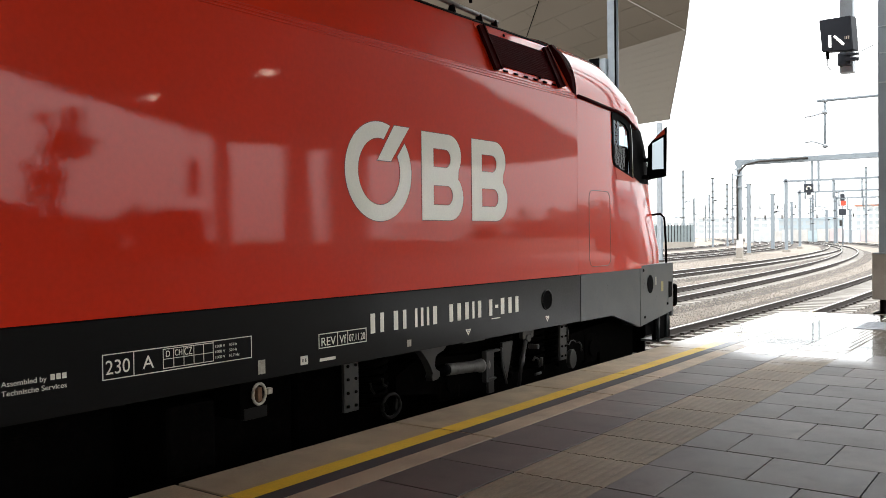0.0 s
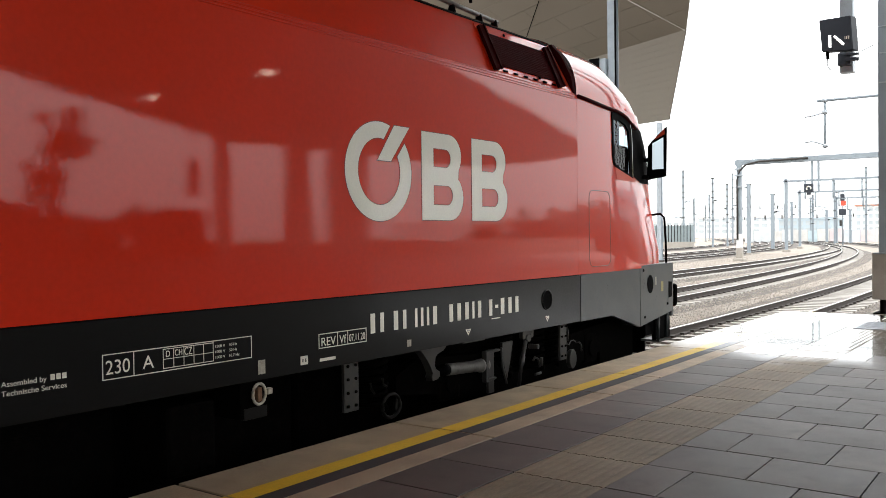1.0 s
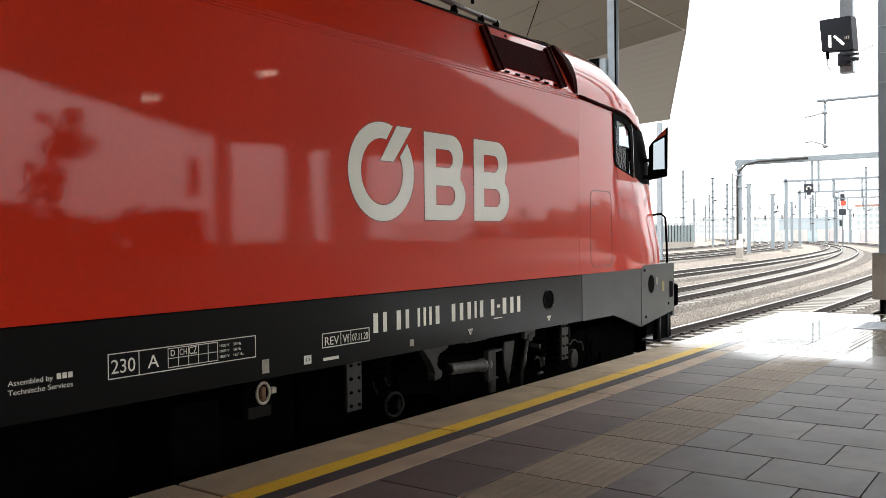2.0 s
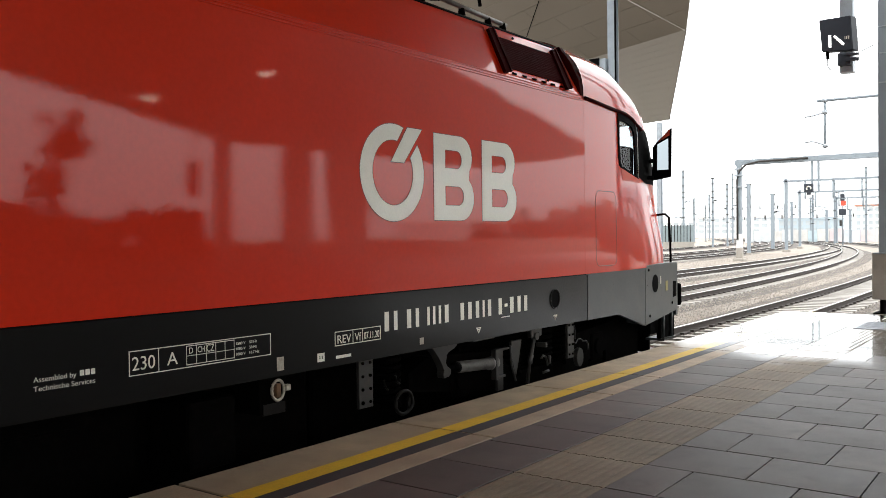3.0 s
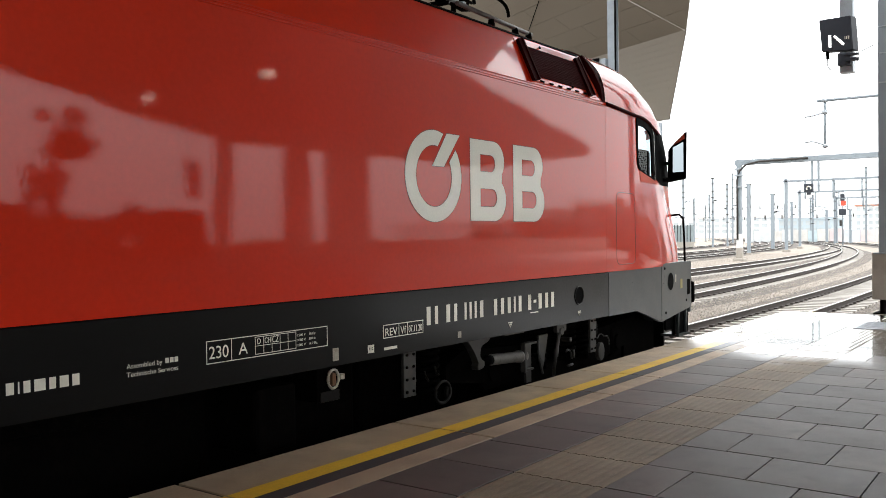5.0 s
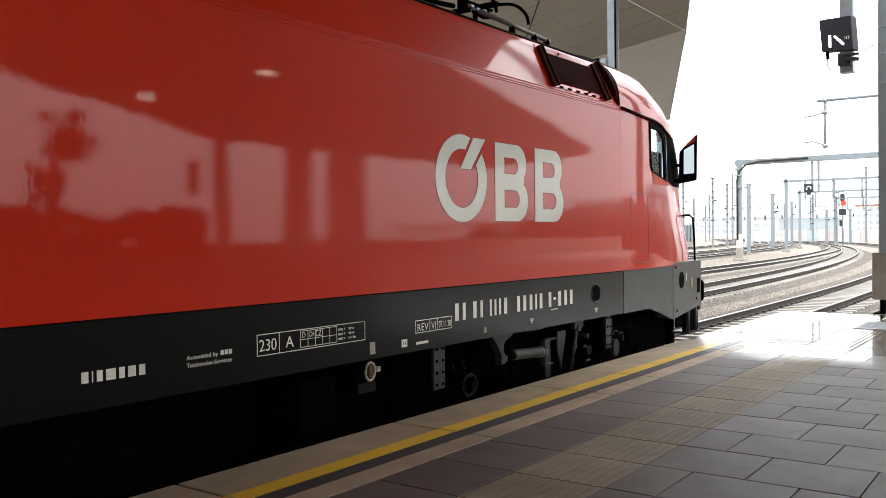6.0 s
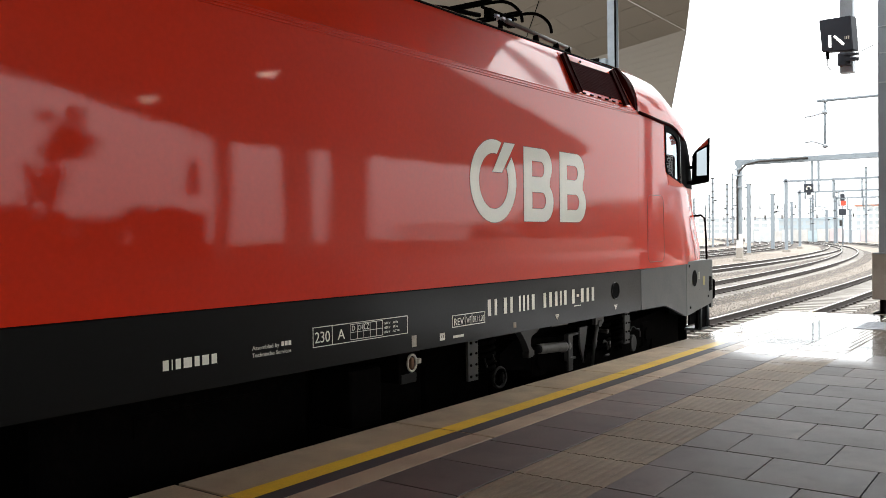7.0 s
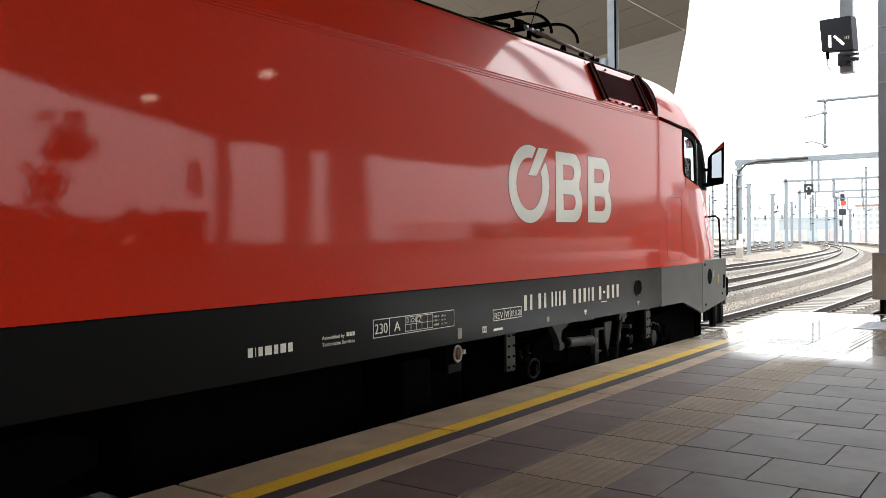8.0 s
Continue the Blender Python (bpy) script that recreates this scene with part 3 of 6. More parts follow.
def platform_edge_green():
    """A young tree and a hedge behind the neighbouring platform's parapet, and an added unseen wall beside the other
    track.
    """
    rng = np.random.RandomState(11)
    base = thing("tree", "young dark green tree behind the platform wall", "tree")
    bm = B()
    tube(bm, [(27, 20.5, -0.9), (27.05, 20.45, 2.0), (26.95, 20.35, 4.2), (27.0, 20.6, 6.8)], [0.36, 0.30, 0.22, 0.05], 8)
    for a, b in (((27, 20.4, 3.6), (27.2, 19.4, 4.9)), ((27, 20.4, 4.4), (26.6, 21.6, 5.9)), ((27, 20.45, 5.0), (27.3, 19.9, 6.7)), ((27, 20.5, 3.9), (26.8, 21.4, 4.9))):
        tube(bm, [a, b], [0.07, 0.02], 6)
    part("trunk", bm, BARK, base)
    clumps = [((27, 21.15 + 0.65 * rng.normal(), 6.0 + rng.normal() * 0.65), (0.45, 0.45, 0.38)) for _ in range(24)]
    clumps += [((27, 19.75 + 0.2 * rng.normal(), 3.9 + 0.5 * rng.normal()), (0.4, 0.26, 0.3)) for _ in range(8)]
    clumps += [((27, 20.5 + 0.3 * rng.normal(), 3.2 + 0.9 * rng.normal()), (0.4, 0.28, 0.3)) for _ in range(7)]
    part("crown", leaf_mass(rng, clumps, 0.14, 52), LEAF, base)
    clumps = []
    for i in range(46):
        y = 18.4 + i * 0.18
        top = 2.35 if y < 22.4 else 2.75
        clumps.append(((25.0, y, top - 0.25 + 0.12 * rng.normal()), (0.3, 0.26, 0.30)))
        clumps.append(((25.0, y, top - 0.85), (0.3, 0.3, 0.5)))
    bm = leaf_mass(rng, clumps, 0.10, 70)
    solid("hedge", bm, LEAF, "dark green hedge behind the platform wall", "hedge", kind="stuff")
    # unseen wall, added to keep the bright wet floor out of the paint's reflection
    bm = B()
    box(bm, 4.9, 5.1, 6.0, 16.2, 0.0, 1.02, 0.01)
    solid("parapet", bm, ASPHALT, "unseen low wall added on the island platform to mask reflections", "wall", kind="structure")


platform_edge_green()


def hanging_sign(x, y):
    base = thing("platform_sign", "dark hanging sign box under the neighbouring canopy", "sign")
    bm = B()
    box(bm, x - 0.08, x + 0.08, y - 0.24, y + 0.24, 3.06, 4.43, 0.01)
    part("sign_box", bm, DARK_BOX, base)
    for dy in (-0.18, 0.18):
        bm = B()
        tube(bm, [(x, y + dy, 4.42), (x, y + dy, 8.0)], 0.02, 8)
        part("hanger_rod", bm, STEEL, base)


hanging_sign(18.0, 21.0)


def downlight(x, y, z):
    base = thing("downlight", "small round glowing downlight under the canopy", "lamp", "canopy downlights")
    bm = B()
    tube(bm, [(x, y, z + 1.2), (x, y, z), (x, y, z), (x, y, z - 0.18)], [0.03, 0.03, 0.25, 0.25], 16)
    part("housing", bm, STEEL, base)
    bm = B()
    tube(bm, [(x, y, z - 0.181), (x, y, z - 0.20)], 0.21, 16)
    part("lens", bm, LAMP_GLOW, base)


downlight(14.5, 21.6, 7.6)
downlight(18.3, 19.2, 6.8)

# ================= yard: column, signal box, masts =================
def h_column(name, x, y, z0, z1, w, d, mat, label, group=""):
    """An H-section steel column: two flanges and a web, with a foot plate."""
    base = thing(name, label, "column", group)
    bm = B()
    for s in (-1, 1):
        box(bm, x - w / 2, x + w / 2, y + s * d / 2 - 0.012, y + s * d / 2 + 0.012, z0, z1)
    box(bm, x - 0.012, x + 0.012, y - d / 2 + 0.012, y + d / 2 - 0.012, z0, z1)
    part("shaft", bm, mat, base)
    bm = B()
    box(bm, x - w * 0.85, x + w * 0.85, y - d * 0.85, y + d * 0.85, z0 - 0.03, z0, 0.006)
    part("foot_plate", bm, mat, base)
    return base


def end_column():
    base = h_column("canopy_post", -2.565, 16.40, 1.06, 12.0, 0.21, 0.18, PALE_STEEL, "grey galvanised steel column on a concrete pier", "")
    for z in (4.45, 3.95, 4.9):
        bm = B()
        box(bm, -2.675, -2.455, 16.29, 16.51, z, z + 0.02, 0.004)
        part("clamp", bm, STEEL, base)
    bm = B()
    box(bm, -2.775, -2.2, 16.3, 16.9, 0.25, 1.06, 0.012)
    solid("column_pier", bm, CONCRETE, "brown-grey concrete pier block at the platform end", "pier")
    base = thing("pier_support", "dark steel support legs under the concrete pier", "support")
    for x in (-2.66, -2.45):
        bm = B()
        box(bm, x, x + 0.05, 16.36, 16.8, 0.02, 0.25)
        part("leg", bm, UNDER, base)
    bm = B()
    box(bm, -2.76, -2.2, 16.30, 16.9, 0.0, 0.02)
    part("base_plate", bm, UNDER, base)
    # slab below the pier, beyond the paving
    bm = B()
    box(bm, -2.85, 6.9, END_Y + 0.002, 17.2, -1.0, -0.001)
    solid("platform_end_slab", bm, CONCRETE, "concrete slab at the platform end", "slab", kind="structure")


end_column()


def departure_signal():
    """A black indicator box on a square hanging post, with two lit bars and a small sign."""
    base = thing("indicator_signal", "black signal box with two lit white bars on a grey post", "signal")
    y = 16.5
    bm = B()
    box(bm, -3.335, -3.12, y + 0.10, y + 0.30, 4.25, 9.5, 0.008)
    part("post", bm, STEEL, base)
    bm = B()
    # the face is wider above than below, and the box deeper than it shows
    slab(bm, [(-3.659, y, 5.214), (-3.142, y, 5.222), (-3.099, y, 4.612), (-3.609, y, 4.645)], (0.35, 1, 0), 0.20)
    bmesh.ops.bevel(bm, geom=list(bm.edges), offset=0.012, segments=2, affect='EDGES')
    housing = part("housing", bm, DARK_BOX, base)
    for pts in (((-3.497, 4.92), (-3.455, 4.92), (-3.450, 4.70), (-3.492, 4.70)), ((-3.418, 4.884), (-3.388, 4.908), (-3.231, 4.742), (-3.261, 4.712))):
        bm = B()
        slab(bm, [(a, y - 0.004, b) for a, b in pts], (0, -1, 0), 0.008)
        part("lit_bar", bm, SIGN_GLOW, housing, "glowing white bar")
    for a, w in ((-3.232, 0.008), (-3.212, 0.02), (-3.178, 0.02)):
        bm = B()
        box(bm, a, a + w, y - 0.010, y - 0.002, 4.815, 4.87)
        part("sign_bar", bm, CREAM, housing, "pale worn sign mark")
    bm = B()
    box(bm, -3.345, -3.14, y - 0.02, y + 0.12, 4.36, 4.58, 0.015)
    part("junction_box", bm, DARK_BOX, base)
    bm = B()
    box(bm, -3.22, -3.0, y - 0.06, y + 0.04, 4.42, 4.47)
    box(bm, -3.22, -3.0, y - 0.06, y + 0.04, 4.52, 4.55)
    part("bracket", bm, DARK_BOX, base)
    bm = B()
    tube(bm, [(-3.53, y + 0.1, 4.68), (-3.53, y + 0.1, 4.55), (-3.54, y + 0.1, 4.42), (-3.50, y + 0.1, 4.33), (-3.42, y + 0.1, 4.31), (-3.37, y + 0.1, 4.40), (-3.35, y + 0.1, 4.52), (-3.28, y + 0.1, 4.58)], 0.006, 6)
    part("cable_loop", bm, BLACK, base)
    bm = B()
    tube(bm, [(-3.54, y + 0.1, 4.68), (-3.53, y + 0.1, 4.52)], 0.028, 8)
    part("cable_gland", bm, BLACK, base)
    bm = B()
    tube(bm, [(-3.05, y, 4.53), (-2.9, y, 4.60), (-2.75, y, 4.66), (-2.60, y + 0.0, 4.67), (-2.5, y, 4.62)], 0.006, 6)
    part("feeder_cable", bm, BLACK, base)


departure_signal()


def catenary_drop():
    """A drop tube with steady arms hanging from a cross beam."""
    base = thing("catenary_drop", "galvanised catenary drop tube with steady arms", "catenary support")
    y, x = 27.0, -5.83
    bm = B()
    tube(bm, [(-6.05, y, 5.27), (-2.5, y, 5.27)], 0.038, 8)
    part("cross_tube", bm, PALE_STEEL, base)
    bm = B()
    box(bm, -2.6, -2.3, y - 0.15, y + 0.15, -0.82, 8.0, 0.01)
    part("post", bm, PALE_STEEL, base)
    bm = B()
    tube(bm, [(x, y, 5.32), (x, y, 3.88)], 0.036, 8)
    part("drop_tube", bm, PALE_STEEL, base)
    for z in (5.27, 4.93, 3.95):
        bm = B()
        tube(bm, [(x, y, z - 0.05), (x, y, z + 0.05)], 0.075, 8)
        part("clamp", bm, STEEL, base)
    for z, dz in ((4.92, -0.07), (3.97, 0.13)):
        bm = B()
        tube(bm, [(x, y, z), (x - 0.35, y, z + dz), (x - 0.55, y, z + dz - 0.02)], 0.02, 6)
        part("steady_arm", bm, STEEL, base)


catenary_drop()


def lattice_mast(x, y, z1, w, label, arms=(), mat=PALE_STEEL, group="catenary masts"):
    """A catenary mast: two channels tied by a zigzag of flats, on a concrete foot, with brackets and insulators."""
    base = thing("catenary_mast", label, "mast", group)
    w = w * (0.78 if z1 < 7.0 else 0.6)
    bm = B()
    if z1 < 7.0:
        box(bm, x - w * 0.5, x + w * 0.5, y - w * 0.4, y + w * 0.4, -0.6, z1, 0.02)
    else:
        box(bm, x - w * 0.36, x + w * 0.36, y - w * 0.06, y + w * 0.06, -0.6, z1)
    for s in (-1, 1):
        box(bm, x + s * w * 0.42 - w * 0.11, x + s * w * 0.42 + w * 0.11, y - w * 0.2, y + w * 0.2, -0.6, z1)
    z, k = -0.3, 1
    while z < z1 - 0.6:
        tube(bm, [(x - k * w * 0.40, y, z), (x + k * w * 0.40, y, z + 0.55)], w * 0.07, 4)
        z, k = z + 0.55, -k
    part("post", bm, mat, base)
    bm = B()
    box(bm, x - w * 0.85, x + w * 0.85, y - w * 0.85, y + w * 0.85, -0.82, -0.58, 0.03)
    part("foot", bm, CONCRETE, base)
    for z, length in arms:
        bm = B()
        tube(bm, [(x, y, z), (x + length, y, z + 0.15)], 0.05, 6)
        tube(bm, [(x, y, z + 1.1), (x + length * 0.9, y, z + 0.15)], 0.03, 6)
        part("bracket_arm", bm, mat, base)
        bm = B()
        tube(bm, [(x + length * 0.15, y, z - 0.02), (x + length * 0.3, y, z + 0.06)], 0.10, 8)
        part("insulator", bm, UNDER, base)
    for zc in (z1 * 0.62, z1 * 0.78, z1 - 0.15) + ((z1 * 0.34, z1 * 0.47, z1 * 0.69, z1 * 0.90) if z1 > 7.0 else ()):
        bm = B()
        box(bm, x - w * 0.72, x + w * 0.72, y - w * 0.3, y + w * 0.3, zc, zc + 0.14)
        part("clamp", bm, UNDER_GREY, base)
    return base


def portal():
    """A two-post gantry across the tracks."""
    base = thing("catenary_portal", "pale steel catenary portal across the tracks", "gantry", "catenary masts")
    y, xl, zt = 68.6, -21.15, 7.0
    xr = -6.5
    for x in (xl, xr):
        bm = B()
        box(bm, x - 0.17, x + 0.17, y - 0.17, y + 0.17, -0.6, zt + 0.2, 0.02)
        part("post", bm, PALE_STEEL, base)
        bm = B()
        box(bm, x - 0.42, x + 0.42, y - 0.4, y + 0.4, -0.82, -0.55, 0.05)
        box(bm, x - 0.24, x + 0.24, y - 0.24, y + 0.24, -0.55, 0.25, 0.05)
        part("foot", bm, CONCRETE, base)
        bm = B()
        box(bm, x - 0.20, x + 0.20, y - 0.20, y + 0.20, 0.25, 1.35, 0.03)
        part("sleeve", bm, PALE_WALL, base, "white painted sleeve round the post")
    bm = B()
    box(bm, xl - 0.3, xr + 0.3, y - 0.16, y + 0.16, zt - 0.25, zt + 0.15, 0.02)
    part("beam", bm, PALE_STEEL, base)
    bm = B()
    tube(bm, [(xl - 0.09, y - 0.24, 0.9), (xl - 0.09, y - 0.24, 5.6), (xl + 0.1, y - 0.24, 6.3), (xl + 0.6, y - 0.28, 6.75), (xl + 1.6, y - 0.3, 6.95), (xl + 5.2, y - 0.3, 7.0)], 0.08, 8)
    part("cable_duct", bm, UNDER_GREY, base, "dark cable duct")
    for z in (5.0, 5.9, 6.4):
        bm = B()
        box(bm, xl - 0.3, xl + 0.3, y - 0.3, y + 0.2, z, z + 0.10)
        part("clamp", bm, STEEL, base)
    for x, zb in ((-15.72, 4.9), (-15.28, 4.45)):
        bm = B()
        box(bm, x - 0.07, x + 0.07, y - 0.07, y + 0.07, zb, zt - 0.2)
        part("drop_post", bm, PALE_STEEL, base)
    bm = B()
    box(bm, -15.9 - 0.31, -15.9 + 0.31, y - 0.5, y - 0.15, 4.42, 5.05, 0.03)
    box(bm, -15.9 - 0.12, -15.9 + 0.14, y - 0.5, y - 0.2, 4.22, 4.43, 0.03)
    head = part("signal_head", bm, DARK_BOX, base, "black hanging signal head")
    bm = B()
    tube(bm, [(-15.86 + 0.15 * math.cos(k * math.tau / 16), y - 0.52, 4.70 + 0.15 * math.sin(k * math.tau / 16)) for k in range(-2, 11)], 0.05, 6)
    part("signal_face", bm, CREAM, head, "white symbol on the signal")


portal()


def second_portal(x0, x1, y, zt, label):
    base = thing("catenary_portal", label, "gantry", "catenary masts")
    for x in (x0, x1):
        bm = B()
        box(bm, x - 0.16, x + 0.16, y - 0.15, y + 0.15, -0.6, zt, 0.02)
        part("post", bm, PALE_STEEL, base)
        bm = B()
        box(bm, x - 0.36, x + 0.36, y - 0.36, y + 0.36, -0.82, -0.5, 0.05)
        part("foot", bm, CONCRETE, base)
    bm = B()
    box(bm, x0 - 0.3, x1 + 0.3, y - 0.15, y + 0.15, zt - 0.42, zt - 0.20)
    part("beam", bm, PALE_STEEL, base)
    for k in range(5):
        x = x0 + (x1 - x0) * (k + 0.7) / 5.5
        bm = B()
        tube(bm, [(x, y, zt - 0.4), (x, y, zt - 2.4)], 0.08, 6)
        tube(bm, [(x, y, zt - 2.2), (x + 1.3, y, zt - 2.5)], 0.05, 6)
        part("drop_post", bm, PALE_STEEL, base)


def yard_masts():
    """Masts of the yard: place across and along, height, width, bracket arms."""
    rows = [(-26.4, 88.7, 6.4, 0.42, ((6.0, -0.9),)), (-30.2, 111.3, 6.3, 0.5, ((4.0, 1.8),)),
            (-49.5, 132.2, 11.4, 0.5, ((6.4, 1.8), (3.9, -1.7))), (-42.7, 125.9, 9.6, 0.45, ((6.2, 1.6),)), (-42.2, 131.0, 8.9, 0.42, ((5.2, -1.6),)),
            (-74.4, 205.8, 10.0, 0.6, ((6.0, 2.0),)), (-55.9, 176.9, 13.6, 0.5, ((7.0, 2.2),)), (-88.0, 256.4, 13.0, 0.7, ((7.0, 2.4),)),
            (-38.9, 155.1, 6.7, 0.5, ((4.5, 1.8),)), (-43.7, 191.0, 9.3, 0.6, ((6.0, 2.2),)), (-32.1, 167.9, 5.5, 0.55, ()), (-29.3, 166.9, 12.9, 0.45, ((6.0, 1.8),)),
            (-40.7, 189.6, 6.0, 0.6, ((4.0, 1.8),)), (-80.0, 230.0, 9.0, 0.6, ((5.0, 2.0),)), (-68.0, 215.0, 8.0, 0.6, ((5.0, -2.0),)), (-62.0, 240.0, 9.0, 0.6, ((6.0, 2.2),)),
            (-52.0, 225.0, 10.0, 0.6, ((6.0, -2.0),)), (-36.0, 205.0, 8.0, 0.6, ((6.0, 2.0),)), (-33.2, 160.6, 10.8, 0.5, ((8.2, 1.6),))]
    for x, y, z, w, arms in rows:
        lattice_mast(x, y, z, w, "pale steel catenary mast with brackets on a concrete foot", arms)


yard_masts()
second_portal(-25.8, -10.0, 100.5, 7.45, "far pale steel portal with drop posts")
second_portal(-30.1, -14.0, 124.2, 7.2, "distant pale steel portal with drop posts")
second_portal(-33.0, -19.0, 161.2, 7.6, "most distant pale steel portal with drop posts")


def span_wire(x0, x1, y, z):
    base = thing("span_wire", "grey cross-span cable between far masts", "cable", "cross-span cables")
    bm = B()
    tube(bm, [(x0 + (x1 - x0) * k / 8, y, z - 0.4 * math.sin(math.pi * k / 8)) for k in range(9)], 0.06, 5)
    part("cable", bm, STEEL, base)
    for k in range(1, 8):
        bm = B()
        tube(bm, [(x0 + (x1 - x0) * k / 8, y, z - 0.5), (x0 + (x1 - x0) * k / 8, y, z + 0.3)], 0.12, 6)
        part("insulator", bm, UNDER_GREY, base)


span_wire(-74.4, -55.0, 205.8, 5.0)
span_wire(-74.4, -43.0, 205.8, 7.4)
span_wire(-56.0, -30.0, 177.0, 4.6)

# masts close behind the locomotive
h_column("station_mast", -12.98, 28.0, -0.75, 14.0, 0.27, 0.30, MAST_STEEL, "tall grey steel mast behind the locomotive", "")
bm = B()
tube(bm, [(-12.80, 27.80, -0.75), (-12.80, 27.80, 14)], 0.032, 6)
solid("mast_cable", bm, BLACK, "black cable run up the steel mast", "cable")
bm = B()
box(bm, -13.52, -13.14, 27.7, 28.2, 6.80, 7.58, 0.02)
mast_box = solid("mast_box", bm, PALE_STEEL, "pale equipment box on the steel mast", "equipment box")
bm = B()
box(bm, -13.74, -13.36, 27.66, 27.70, 6.9, 7.60)
part("box_front", bm, BLACK, mast_box, "black front plate")
h_column("canopy_post", -25.4, 62.9, -0.55, 9.9, 0.32, 0.32, STEEL, "grey steel column under the far canopy", "")


def signal_mast(x, y, label):
    base = thing("signal_mast", label, "signal")
    bm = B()
    tube(bm, [(x, y, -0.8), (x, y, 7.2)], 0.10, 8)
    part("post", bm, PALE_STEEL, base)
    bm = B()
    box(bm, x - 0.30, x + 0.30, y - 0.3, y, 6.0, 7.1, 0.08)
    head = part("signal_head", bm, DARK_BOX, base, "dark signal head")
    bm = B()
    box(bm, x - 0.20, x + 0.52, y - 0.34, y - 0.30, 5.35, 6.05)
    part("red_plate", bm, RED_GLOW, head, "red lit lamp plate")
    bm = B()
    box(bm, x - 0.50, x + 0.50, y - 0.25, y, 3.9, 4.85, 0.05)
    part("lower_head", bm, DARK_BOX, base, "dark lower signal board")
    bm = B()
    box(bm, x - 0.42, x - 0.1, y - 0.25, y, 2.3, 3.2, 0.05)
    part("side_box", bm, UNDER_GREY, base)


signal_mast(-27.7, 139.5, "signal mast with dark boards and a red lamp")


def slat_fence():
    base = thing("slatted_screen", "grey-green slatted screen wall beyond the tracks", "fence")
    x0, x1, y = -53.5, -45.7, 126.2
    n = 16
    for i in range(n):
        xa = x0 + (x1 - x0) * i / n
        bm = B()
        box(bm, xa + 0.03, xa + (x1 - x0) / n - 0.05, y - 0.06, y + 0.06, 0.2, 2.65)
        part("slat", bm, SCREEN, base)
        bm = B()
        box(bm, xa - 0.05, xa + 0.02, y - 0.1, y + 0.1, -0.8, 2.75)
        part("post", bm, UNDER, base)
    bm = B()
    box(bm, x0, x1, y - 0.3, y + 0.3, -0.85, 0.2)
    part("plinth", bm, CONCRETE, base)


slat_fence()


def far_building(x0, x1, y, z1, mat, label, storeys, bays, roof=None):
    base = thing("far_building", label, "building", "distant buildings")
    bm = B()
    box(bm, x0, x1, y, y + 25, -1.0, z1)
    wall = part("wall", bm, mat, base)
    bm = B()
    box(bm, x0 - 0.4, x1 + 0.4, y - 0.4, y + 25, z1, z1 + 0.8)
    part("roof", bm, roof or mat, base)
    w, h = (x1 - x0) / bays, (z1 - 1) / storeys
    wm = B()
    box(wm, -w * 0.3, w * 0.3, -0.15, 0.05, -h * 0.3, h * 0.3)
    me = finish(wm, "window", WINDOW)
    for s in range(storeys):
        for b in range(bays):
            ob = new("window", me)
            ob.parent = wall
            ob.location = (x0 + (b + 0.5) * w, y, 1 + (s + 0.5) * h)


far_building(-150, -112, 420, 9, PALE_WALL, "pale distant office block with rows of windows", 3, 10)
far_building(-106, -84, 400, 7, BLUE_WALL, "blue-grey distant building with a flat roof", 2, 8)
far_building(-80, -62, 430, 13, PALE_WALL, "pale distant apartment block with a reddish roof", 4, 7, TERRACOTTA)
far_building(-58, -36, 420, 9, PALE_WALL, "low pale distant building", 3, 8)
far_building(-31, 0, 440, 11, BLUE_WALL, "wide blue-grey distant building", 3, 11)
far_building(3, 27, 112, 7.4, BLUE_WALL, "blue-grey office building beyond the neighbouring platform", 3, 9)
far_building(27.5, 50, 113, 5.8, PALE_WALL, "low pale building beyond the neighbouring platform", 3, 8)
far_building(52, 86, 116, 3.4, PALE_WALL, "long low pale building beyond the neighbouring platform", 1, 11)
far_building(-215, -158, 460, 8, PALE_WALL, "long pale distant hall", 2, 14)


def panel_wall():
    base = thing("panel_wall", "low wall of pale coloured panels across the yard", "wall")
    tints = ((0.62, 0.54, 0.54), (0.6, 0.62, 0.63), (0.46, 0.55, 0.58), (0.62, 0.6, 0.57), (0.55, 0.58, 0.66), (0.40, 0.44, 0.46))
    mats = [make_mat("wall_panel", t, 0.7, var=0.15, big=0.8, fine=5) for t in tints]
    rng = random.Random(8)
    x = -62.0
    while x < -22:
        w = rng.uniform(1.6, 3.4)
        bm = B()
        box(bm, x + 0.05, x + w, 205.0, 205.3, -0.9, 2.0 + rng.uniform(-0.2, 0.4))
        part("panel", bm, rng.choice(mats), base)
        x += w


panel_wall()


def tree_row():
    """A row of trees beyond the neighbouring platform, lower towards its far end."""
    rng = np.random.RandomState(4)
    clumps = []
    for i in range(76):
        x = 2.0 + i * 0.84
        top = 6.4 if x < 42 else 6.4 - 3.4 * (x - 42) / 24
        top += 1.6 * math.sin(i * 1.9) * math.sin(i * 0.37) - 1.6
        for z in np.arange(-0.2, top, 1.5):
            clumps.append(((x + rng.normal() * 0.5, 106 + rng.normal() * 1.5, z), (1.3, 1.5, 1.0)))
    bm = leaf_mass(rng, clumps, 0.55, 20)
    solid("tree_row", bm, LEAF, "dense dark green row of trees beyond the platforms", "trees", kind="stuff")


tree_row()


# ================= locomotive =================
SIDE, MID_X, MID_Y = -4.549, -6.0, 3.25
LOCO_BASE = Vector((MID_X, MID_Y, RAIL_Z))
